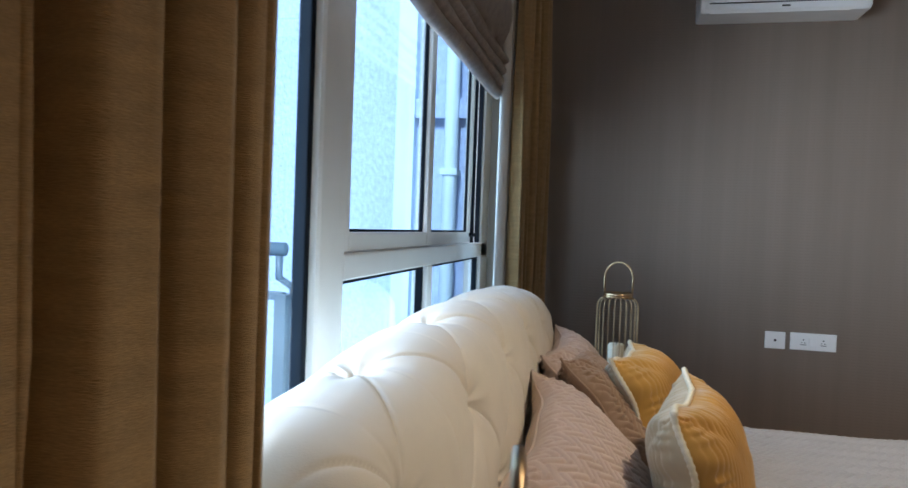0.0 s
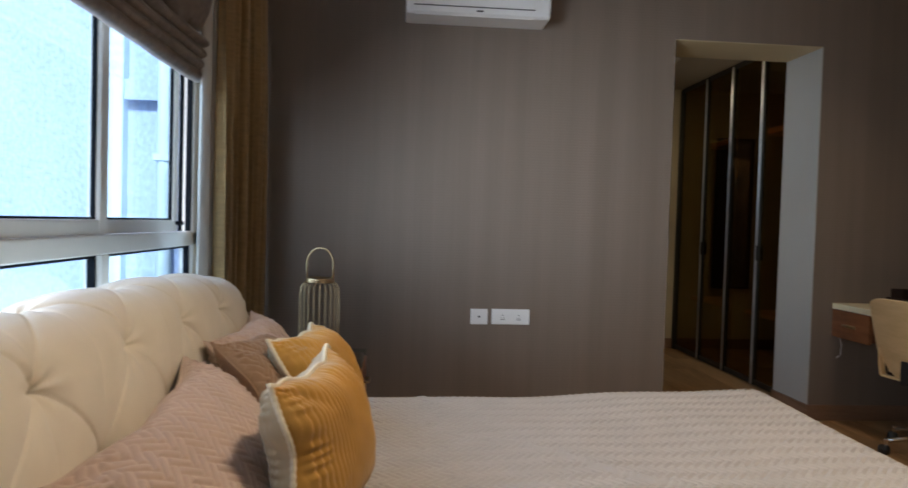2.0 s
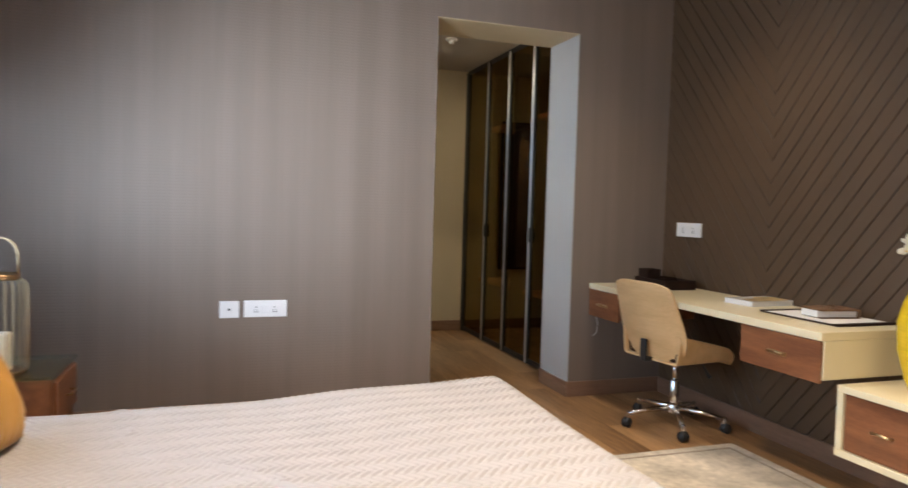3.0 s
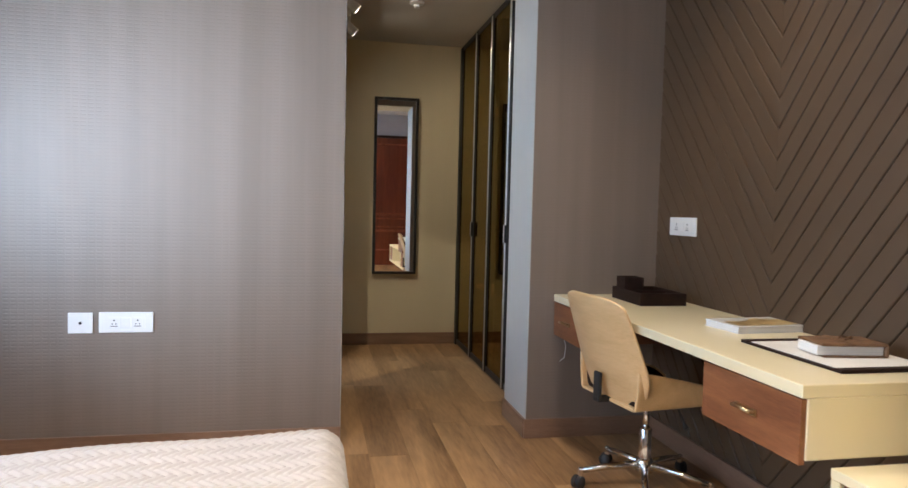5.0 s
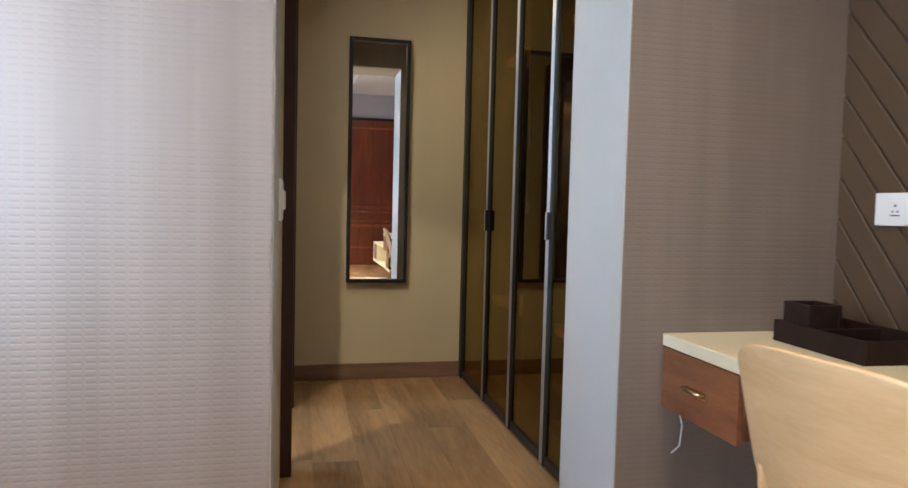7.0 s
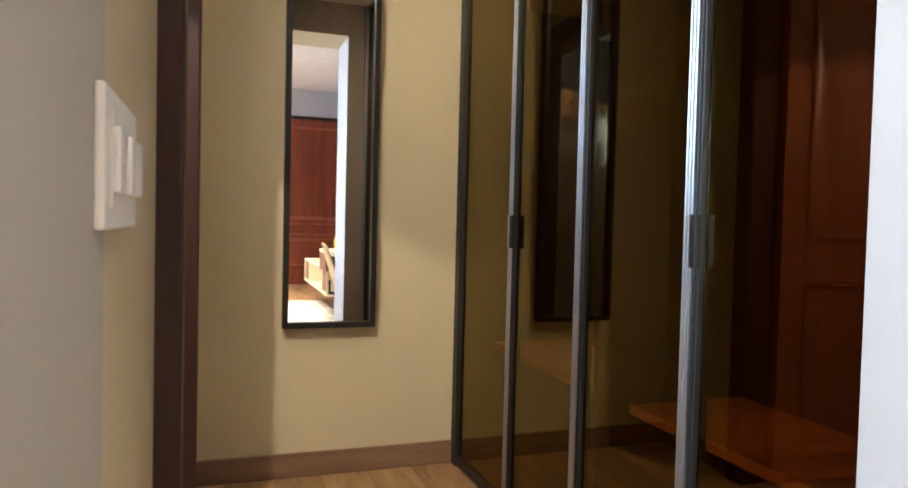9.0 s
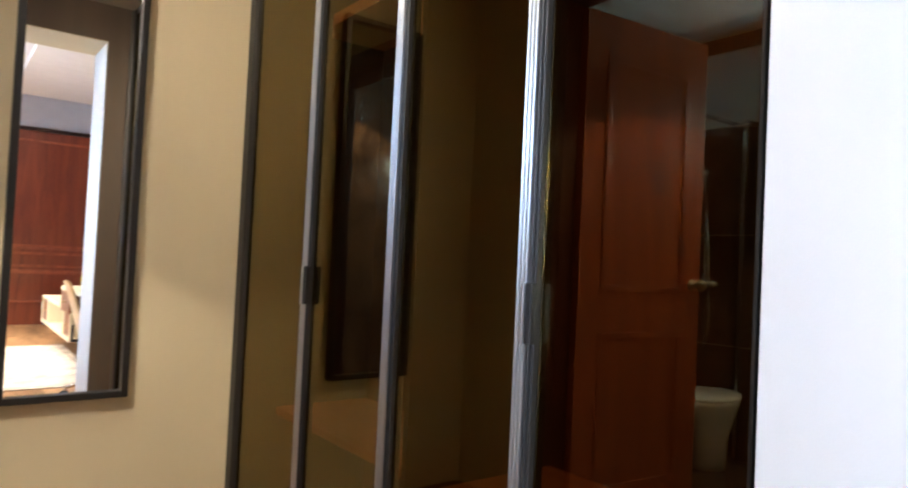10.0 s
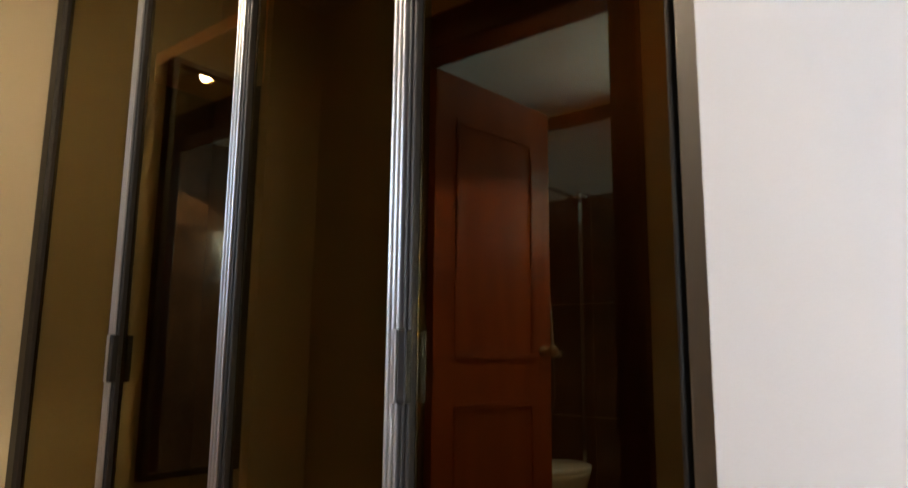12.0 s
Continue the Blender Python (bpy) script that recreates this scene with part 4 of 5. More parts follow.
# ---------------------------------------------------------------- pillows
def pillow(name, label, w, h, thick, m, material, relief, piping=None, group="", back=None, front=0.5, slump=0.0):
    """A stuffed cushion, w wide (local x), h high (local y), swelling along local z by the share front, with drawn-out corners and puckers at its seam."""
    t = thing(name, label, "pillow", (0, 0, 0), group)
    n = 210
    a = np.linspace(-1, 1, n)
    U, V = np.meshgrid(a, a, indexing="ij")
    inward = lambda p, q: p * (1 - 0.055 * np.cos(np.pi * q / 2) ** 0.8 * np.abs(p) ** 4)
    PX, PY = inward(U, V) * w / 2, inward(V, U) * h / 2
    PY = PY - slump * (1 - U ** 2) * np.clip(V, 0, 1) ** 2 + 0.006 * np.sin(U * 9) * np.clip(V, 0, 1) ** 4
    PX = PX + 0.006 * np.sin(V * 8 + 1) * np.abs(U) ** 4
    seam_z = 0.010 * np.sin(U * 4.2 + 0.6) * np.abs(V) ** 3 + 0.008 * np.sin(V * 5.1) * np.abs(U) ** 3
    swell = ((1 - np.abs(U) ** 3.2) * (1 - np.abs(V) ** 3.2)) ** 0.60 * thick
    swell *= 1 + 0.08 * np.sin(U * 3.3 + 1) * np.cos(V * 2.9)
    edge = np.maximum(np.abs(U), np.abs(V))
    # puckers running in from the seam and dents drawn from the corners
    along = np.where(np.abs(U) > np.abs(V), V * h, U * w)
    wr = 0.0032 * np.sin(along * 95 + 3 * np.sin(along * 21)) * np.clip((edge - 0.62) / 0.3, 0, 1) * np.clip((1 - edge) * 14, 0, 1)
    corner = np.abs(U * V)
    wr -= 0.016 * np.exp(-((np.abs(U) - np.abs(V)) / 0.13) ** 2) * np.clip((corner - 0.18) / 0.3, 0, 1) * np.clip((1 - edge) * 9, 0, 1)
    wr += 0.0025 * np.sin(U * 11 + V * 6 + 2 * np.sin(V * 5)) * np.clip(1 - edge, 0, 0.4)
    r = relief(PX, PY) * np.clip((1 - edge) * 14, 0, 1)
    for nm, sgn, share, mt in (("cover", 1, front, material), ("back_cover", -1, 1 - front, back or material)):
        P = np.stack([PX, PY, seam_z + sgn * (swell * share + r + wr + 0.001)], -1)
        part(nm, sheet(P if sgn > 0 else P[::-1]), mt, t, smooth=True)
    ring = [(i, 0) for i in range(0, n - 1, 3)] + [(n - 1, j) for j in range(0, n - 1, 3)] + [(i, n - 1) for i in range(n - 1, 0, -3)] + [(0, j) for j in range(n - 1, 0, -3)]
    e = [(PX[q], PY[q], seam_z[q]) for q in ring]
    if piping:
        part("piping", tube(e, 0.0075, 8, closed=True, taper=[1 + 0.16 * math.sin(i * 2.1) for i in range(len(e))]), piping, t, "thick cream corded edge", True)
    else:
        part("seam", tube(e, 0.004, 6, closed=True), material, t, smooth=True)
    t.matrix_basis = m
    return t


def stand(base, along, lean, w, h, up_tilt=0.0):
    """Pose of a cushion that stands on its lower edge: base is the middle of that edge, along its direction in plan (degrees), lean its slope back."""
    m = Matrix.Translation(base) @ Matrix.Rotation(radians(along), 4, "Z") @ Matrix.Rotation(radians(up_tilt), 4, "Y") @ Matrix.Rotation(radians(90 - lean), 4, "X")
    return m @ Matrix.Translation((0, h / 2, 0))


def quilted(x, y):
    return herringbone(x, y, w=0.021, n=3, depth=0.0115, soft=0.003)


def ribbed(x, y):
    return 0.0075 * np.abs(np.sin(x * math.pi / 0.0165)) ** 0.7


G1, G2 = "quilted pillows on the bed", "gold cushions on the bed"
pillow("pillow", "mauve herringbone-quilted pillow leaning on the headboard", 0.90, 0.43, 0.16, stand((0.50, 1.64, 0.455), 90, 49, 0.90, 0.43, -4), MAUVE, quilted, group=G1, slump=0.045)
pillow("pillow", "mauve herringbone-quilted pillow leaning on the headboard", 0.78, 0.40, 0.15, stand((0.42, 2.61, 0.465), 90, 38, 0.78, 0.40), MAUVE, quilted, group=G1, slump=0.03)
pillow("pillow", "tan-brown quilted pillow propped in front of another", 0.68, 0.44, 0.14, stand((0.53, 2.34, 0.44), 90, 40, 0.68, 0.44, 6), TAN, quilted, group=G1, slump=0.03)
# the backs take the pale corduroy, standing in for light from the window
pillow("cushion", "gold corduroy cushion with a corded edge, back coloured pale for window light", 0.50, 0.385, 0.20, stand((0.66, 1.74, 0.44), 80, 15, 0.50, 0.385), GOLD, ribbed, CREAMPIPE, G2, LITCORD, 0.48, 0.02)
pillow("cushion", "gold corduroy cushion with a corded edge, back coloured pale for window light", 0.50, 0.39, 0.20, stand((0.60, 2.36, 0.44), 80, 26, 0.50, 0.39, 2), GOLD, ribbed, CREAMPIPE, G2, LITCORD, 0.60, 0.02)


# ---------------------------------------------------------------- bedside tables and lanterns
def nightstand(at):
    t = thing("nightstand", "dark wooden nightstand with a glass top", "nightstand", at, "bedside tables")
    x, y, z = at
    part("body", cuboid((x - 0.22, y - 0.2, z + 0.12), (x + 0.22, y + 0.2, z + 0.50), 0.006), WALNUT, t)
    part("glass_top", cuboid((x - 0.235, y - 0.215, z + 0.502), (x + 0.235, y + 0.215, z + 0.515), 0.004), glass_material("greenish_table_glass", (0.75, 0.85, 0.80)), t, "clear glass top")
    d = part("drawer", cuboid((x + 0.22, y - 0.185, z + 0.31), (x + 0.238, y + 0.185, z + 0.485), 0.004), WALNUT, t)
    part("handle", tube([(x + 0.24, y - 0.05, z + 0.40), (x + 0.26, y - 0.045, z + 0.40), (x + 0.26, y + 0.045, z + 0.40), (x + 0.24, y + 0.05, z + 0.40)], 0.005), BRASS, d, smooth=True)
    for sx in (-0.19, 0.19):
        for sy in (-0.17, 0.17):
            part("leg", cuboid((x + sx - 0.018, y + sy - 0.018, z), (x + sx + 0.018, y + sy + 0.018, z + 0.12), 0.003), WALNUT, t)
    return t


def lantern(at, turn=0):
    t = thing("lantern", "antique brass wire lantern with a loop handle", "lantern", at, "brass wire lanterns")
    x, y, z = at
    for k in range(22):
        a = 2 * math.pi * k / 22
        c, s = math.cos(a), math.sin(a)
        line = [(x + r * c, y + r * s, z + h) for r, h in ((0.080, 0.0), (0.092, 0.012), (0.094, 0.05), (0.094, 0.32), (0.090, 0.345), (0.078, 0.362), (0.064, 0.370))]
        part("wire", tube(line, 0.0018, 5), BRASS, t, smooth=True)
    for r, h, q in ((0.082, 0.003, 0.005), (0.062, 0.372, 0.005)):
        part("ring", tube([(x + r * math.cos(a), y + r * math.sin(a), z + h) for a in np.linspace(0, 2 * math.pi, 33)[:-1]], q, 8, closed=True), BRASS, t, smooth=True)
    part("collar", lathe([(0.058, 0.372), (0.064, 0.374), (0.064, 0.388), (0.058, 0.390), (0.056, 0.376)], at), BRASS, t, smooth=True)
    ct, st = math.cos(radians(turn)), math.sin(radians(turn))
    loop = [(0.062, 0.38), (0.064, 0.44)] + [(0.064 * math.cos(a), 0.455 + 0.075 * math.sin(a)) for a in np.linspace(0.15, math.pi - 0.15, 17)] + [(-0.064, 0.44), (-0.062, 0.38)]
    part("handle", tube([(x + q * ct, y + q * st, z + h) for q, h in loop], 0.0045, 8), BRASS, t, smooth=True)
    part("base_plate", lathe([(0.0, 0.002), (0.08, 0.002), (0.08, 0.008), (0.0, 0.008)], at), BRASS, t)
    return t


def candle(at):
    t = thing("candle", "short cream pillar candle inside a lantern", "candle", at, "candles")
    part("wax", lathe([(0.034, 0), (0.036, 0.004), (0.036, 0.138), (0.032, 0.146), (0.014, 0.142), (0.0, 0.141)], at), WAX, t, smooth=True)
    part("wick", tube([(at[0], at[1], at[2] + 0.138), (at[0] + 0.002, at[1], at[2] + 0.158)], 0.0018, 6), DARKPLASTIC, t)
    return t


for ny, lx, ly, turn in ((3.33, 0.42, 3.25, -10), (0.44, 0.325, 0.437, 98)):
    nightstand((0.40, ny, 0))
    lantern((lx, ly, 0.515), turn)
    candle((lx, ly, 0.524))


# ---------------------------------------------------------------- fittings on the far wall
def air_conditioner():
    x0, x1, z0 = 0.79, 1.62, 2.365
    t = thing("air_conditioner", "white split air conditioner high on the wall", "air conditioner", ((x0 + x1) / 2, YW, z0))
    prof = [(YW, 0.0), (YW - 0.20, 0.0), (YW - 0.215, 0.012), (YW - 0.225, 0.06), (YW - 0.228, 0.20), (YW - 0.215, 0.265), (YW - 0.18, 0.285), (YW, 0.285)]
    P = np.zeros((7, len(prof), 3))
    for i, (f, k) in enumerate(((0, 0.93), (0.008, 0.985), (0.03, 1), (0.5, 1), (0.97, 1), (0.992, 0.985), (1, 0.93))):
        for j, (py, pz) in enumerate(prof):
            P[i, j] = (x0 + (x1 - x0) * f, YW + (py - YW) * k, z0 + 0.14 + (pz - 0.14) * k)
    part("body", sheet(P, wrap=True, caps=True), PLASTIC, t)
    part("front_panel", cuboid((x0 + 0.05, YW - 0.234, z0 + 0.045), (x1 - 0.1, YW - 0.226, z0 + 0.25), 0.003), PLASTIC, t)
    part("louvre", cuboid((x0 + 0.05, YW - 0.20, z0 - 0.003), (x1 - 0.1, YW - 0.09, z0 + 0.003), 0.002), PLASTIC, t)
    part("panel_gap", cuboid((x0 + 0.045, YW - 0.2285, z0 + 0.04), (x1 - 0.095, YW - 0.2255, z0 + 0.045)), DARKPLASTIC, t)
    part("badge", cuboid((x0 + 0.40, YW - 0.2265, z0 + 0.018), (x0 + 0.44, YW - 0.223, z0 + 0.026)), ALU_DARK, t)
    part("indicator", lathe([(0.0, 0.0), (0.008, 0.0), (0.008, 0.004), (0.0, 0.005)], sides=12), DARKPLASTIC, t).matrix_basis = Matrix.Translation((x1 - 0.035 - (x0 + x1) / 2, -0.226, 0.09)) @ pose((x0 + x1) / 2, YW, z0, 90) @ pose(0, 0, 0)


air_conditioner()


def switch_plate(name, label, m, w, h, cells):
    """A modular plate in local x (width) and z, facing local -y; cells are rockers, sockets or outlets."""
    t = thing(name, label, "socket plate", (0, 0, 0))
    part("plate", cuboid((-w / 2, -0.009, -h / 2), (w / 2, 0, h / 2), 0.003), PLASTIC, t)
    part("rim", cuboid((-w / 2 + 0.035, -0.0105, -h / 2 + 0.02), (w / 2 - 0.035, -0.009, h / 2 - 0.02), 0.0006), PLASTIC, t) if w > 0.12 else None
    for kind, x, cw in cells:
        if kind == "rocker":
            part("rocker", cuboid((x - cw / 2, -0.014, -0.022), (x + cw / 2, -0.0095, 0.022), 0.0015), PLASTIC, t)
        elif kind == "socket":
            part("socket", cuboid((x - cw / 2, -0.0115, -0.022), (x + cw / 2, -0.0098, 0.022), 0.0008), PLASTIC, t)
            bm = bmesh.new()
            for dx, dz, r in ((0, 0.010, 0.0032), (-0.008, -0.006, 0.0024), (0.008, -0.006, 0.0024)):
                cuboid((x + dx - r, -0.0125, dz - r), (x + dx + r, -0.0114, dz + r), 0.0, bm)
            part("pin_holes", bm, DARKPLASTIC, t)
        elif kind == "bar":
            part("mark", cuboid((x - cw / 2, -0.0125, -0.018), (x + cw / 2, -0.0118, -0.015)), ALU_DARK, t)
        else:
            part("port", lathe([(0.0, 0.003), (0.006, 0.003), (0.007, 0.0), (0.0, 0.0)], sides=14), DARKPLASTIC, t).matrix_basis = pose(x, -0.009, 0, 90)
    t.matrix_basis = m
    return t


switch_plate("socket_plate", "white television outlet plate on wallpaper", pose(1.283, YW, 0.620), 0.104, 0.094, [("port", 0, 0.02)])
switch_plate("socket_plate", "white double socket plate with a switch", pose(1.476, YW, 0.622), 0.232, 0.094, [("socket", -0.05, 0.044), ("rocker", 0.0, 0.044), ("socket", 0.05, 0.044), ("bar", -0.05, 0.03), ("bar", 0.05, 0.03)])
switch_plate("socket_plate", "white double socket plate above the desk", pose(XE - 0.009, 3.825, 1.117, 0, 0, -90), 0.240, 0.090, [("socket", -0.05, 0.044), ("rocker", 0.0, 0.044), ("socket", 0.05, 0.044), ("bar", -0.05, 0.03), ("bar", 0.05, 0.03)])
switch_plate("switch_plate", "white switch plate with large rockers", pose(OL + 0.004, 4.545, 1.102, 0, 0, 90), 0.225, 0.127, [])
sw = bpy.data.objects["switch_plate"]
for y in (-0.055, 0.03, 0.08):
    part("rocker", cuboid((y - 0.022, -0.017, -0.03), (y + 0.022, -0.010, 0.03), 0.004), PLASTIC, sw).matrix_basis = Matrix.Translation(sw.location)


# ---------------------------------------------------------------- desk and what stands on it
def desk():
    x0, x1, y0, y1, zt, zb = 3.53, XE - 0.012, 2.25, YW - 0.003, 0.75, 0.553
    t = thing("desk", "cream lacquered wall desk with walnut drawers", "desk", (x0, (y0 + y1) / 2, zb))
    part("top", cuboid((x0, y0, zt - 0.035), (x1, y1, zt), 0.003), DESK, t)
    part("end_panel", cuboid((x0 + 0.018, y0, zb), (x1, y0 + 0.03, zt - 0.035), 0.003), DESK, t)
    part("bottom_panel", cuboid((x0 + 0.02, y0 + 0.03, zb), (x1, 2.70, zb + 0.018), 0.002), DESK, t)
    part("inner_side", cuboid((x0 + 0.02, 2.70, zb), (x1, 2.72, zt - 0.035), 0.002), WALNUT, t)
    part("far_side", cuboid((x0 + 0.02, 3.735, zb), (x1, 3.755, zt - 0.035), 0.002), WALNUT, t)
    part("far_bottom_panel", cuboid((x0 + 0.02, 3.755, zb), (x1, y1, zb + 0.018), 0.002), WALNUT, t)
    for a, b in ((y0 + 0.005, 2.70), (3.74, y1 - 0.004)):
        d = part("drawer", cuboid((x0 + 0.002, a, zb - 0.012), (x0 + 0.02, b, zt - 0.038), 0.002), WALNUT, t, "walnut drawer front")
        c = (a + b) / 2
        z = 0.625
        pts = [(x0 - 0.002, c - 0.04, z), (x0 - 0.02, c - 0.034, z + 0.003), (x0 - 0.022, c, z + 0.006), (x0 - 0.02, c + 0.034, z + 0.003), (x0 - 0.002, c + 0.04, z)]
        part("handle", tube(pts, 0.006), BRASS, d, "bowed brass pull", True)
        part("handle_plate", cuboid((x0 - 0.002, c - 0.05, z - 0.012), (x0 + 0.002, c + 0.05, z + 0.008), 0.001), BRASS, d)


desk()


def low_cabinet():
    x0, x1, y0, y1, z0, z1 = 3.61, XE - 0.012, 0.30, 2.235, 0.25, 0.54
    t = thing("wall_cabinet", "low cream wall-hung console with walnut drawers", "console", (x0, (y0 + y1) / 2, z0))
    part("top", cuboid((x0, y0, z1 - 0.028), (x1, y1, z1), 0.003), DESK, t)
    part("bottom", cuboid((x0, y0, z0), (x1, y1, z0 + 0.028), 0.003), DESK, t)
    for a in (y0, 1.83, 0.75, y1 - 0.03):
        part("upright", cuboid((x0 + 0.002, a, z0 + 0.028), (x1, a + 0.03, z1 - 0.028), 0.002), DESK, t)
    part("back", cuboid((x1 - 0.015, y0 + 0.03, z0 + 0.028), (x1 - 0.002, y1 - 0.03, z1 - 0.028)), DESK, t)
    for a, b in ((1.863, y1 - 0.033), (y0 + 0.033, 0.747)):
        d = part("drawer", cuboid((x0 + 0.012, a, z0 + 0.031), (x0 + 0.03, b, z1 - 0.031), 0.002), WALNUT, t, "walnut drawer front")
        c, z = (a + b) / 2, 0.39
        part("handle", tube([(x0 + 0.012, c - 0.04, z), (x0 - 0.008, c - 0.034, z + 0.003), (x0 - 0.01, c, z + 0.006), (x0 - 0.008, c + 0.034, z + 0.003), (x0 + 0.012, c + 0.04, z)], 0.006), BRASS, d, "bowed brass pull", True)


low_cabinet()


def organiser():
    m = pose(3.905, 3.80, 0.75, 0, 0, -1)
    t = thing("desk_organiser", "dark brown leather desk tray with a pen box", "desk tray", (0, 0, 0))
    bm = cuboid((-0.115, -0.16, 0), (0.115, 0.16, 0.012), 0.002)
    for a, b in (((-0.115, -0.16), (-0.105, 0.16)), ((0.105, -0.16), (0.115, 0.16)), ((-0.105, -0.16), (0.105, -0.15)), ((-0.105, 0.15), (0.105, 0.16))):
        cuboid((*a, 0.010), (*b, 0.058), 0.003, bm)
    part("tray", bm, LEATHER, t)
    part("divider", cuboid((-0.105, 0.025, 0.012), (0.105, 0.035, 0.052), 0.002), LEATHER, t)
    bm = bmesh.new()
    for a, b in (((-0.102, 0.04), (-0.092, 0.14)), ((-0.012, 0.04), (-0.002, 0.14)), ((-0.092, 0.04), (-0.012, 0.05)), ((-0.092, 0.13), (-0.012, 0.14))):
        cuboid((*a, 0.012), (*b, 0.112), 0.003, bm)
    cuboid((-0.092, 0.05, 0.085), (-0.012, 0.13, 0.088), 0, bm)
    part("pen_box", bm, LEATHER, t)
    t.matrix_basis = m


organiser()

cord = thing("cable", "thin white cable hanging under the desk", "cable", (3.56, YW, 0.5))
part("wire", tube([(3.60, YW - 0.012, 0.55), (3.585, YW - 0.010, 0.53), (3.60, YW - 0.010, 0.48), (3.595, YW - 0.008, 0.42), (3.57, YW - 0.008, 0.40)], 0.002, 6), PLASTIC, cord, smooth=True)


def book(name, label, m, w, d, h, cover, block):
    t = thing(name, label, "book", (0, 0, 0))
    part("cover_back", cuboid((-w / 2, -d / 2, 0), (w / 2, d / 2, 0.003), 0.001), cover, t)
    part("cover_front", cuboid((-w / 2, -d / 2, h - 0.003), (w / 2, d / 2, h), 0.001), cover, t)
    part("spine", cuboid((w / 2 - 0.003, -d / 2, 0.003), (w / 2, d / 2, h - 0.003), 0.001), cover, t)
    part("page_block", cuboid((-w / 2 + 0.004, -d / 2 + 0.004, 0.003), (w / 2 - 0.003, d / 2 - 0.004, h - 0.003)), block, t)
    t.matrix_basis = m
    return t


WHITECOVER = mat("white_glossy_cover", (0.76, 0.76, 0.75), 0.25, var=0.04, scale=8)
b1 = book("book", "thick white picture book with a desert photograph", pose(3.955, 3.045, 0.75, 0, 0, 4), 0.30, 0.195, 0.026, WHITECOVER, PAGES)
a = np.linspace(-1, 1, 40)
P = np.zeros((2, 40, 3))
dune = 0.028 * np.sin(a * 2.2 + 0.4) + 0.012 * np.sin(a * 6)
P[0] = np.stack([a * 0.135 + 0.005, -0.075 - 0.010 * np.cos(a * 2), np.full(40, 0.0264)], -1)
P[1] = np.stack([a * 0.135 + 0.005, 0.035 + dune, np.full(40, 0.0264)], -1)
me = sheet(P)
me.transform(Matrix.Translation(b1.location))
part("cover_picture", me, SAND, b1, "golden desert dune print")

pad = thing("desk_pad", "white blotter in a dark leather desk pad", "desk pad", (3.90, 2.575, 0.75))
part("backing", cuboid((3.725, 2.345, 0.7505), (4.07, 2.795, 0.756), 0.002), LEATHER, pad)
part("blotter", cuboid((3.745, 2.375, 0.756), (4.055, 2.765, 0.758)), PAGES, pad, "white paper sheet")
part("corner_strip", cuboid((3.725, 2.345, 0.756), (4.07, 2.375, 0.761), 0.002), LEATHER, pad)
part("corner_strip", cuboid((3.725, 2.765, 0.756), (4.07, 2.795, 0.761), 0.002), LEATHER, pad)

dm = pose(3.905, 2.56, 0.758, 0, 0, -8)
diary = thing("notebook", "worn brown leather notebook tied with a strap", "notebook", (0, 0, 0))
bm = cuboid((-0.09, -0.065, 0.0), (0.11, 0.065, 0.005), 0.002)
cuboid((-0.098, -0.067, 0.034), (0.11, 0.067, 0.043), 0.004, bm)
cuboid((0.104, -0.066, 0.002), (0.113, 0.066, 0.040), 0.004, bm)
part("cover", bm, BROWNSUEDE, diary)
part("page_block", cuboid((-0.104, -0.052, 0.005), (0.104, 0.052, 0.034), 0.002), PAGES, diary)
part("strap", cuboid((-0.012, -0.07, 0.041), (0.004, 0.07, 0.045), 0.001), BROWNSUEDE, diary)
part("tie", tube([(0.0, -0.02, 0.045), (0.03, 0.0, 0.052), (0.05, 0.02, 0.044), (0.02, 0.03, 0.05), (0.0, 0.01, 0.045)], 0.003, 6), BROWNSUEDE, diary, smooth=True)
diary.matrix_basis = dm


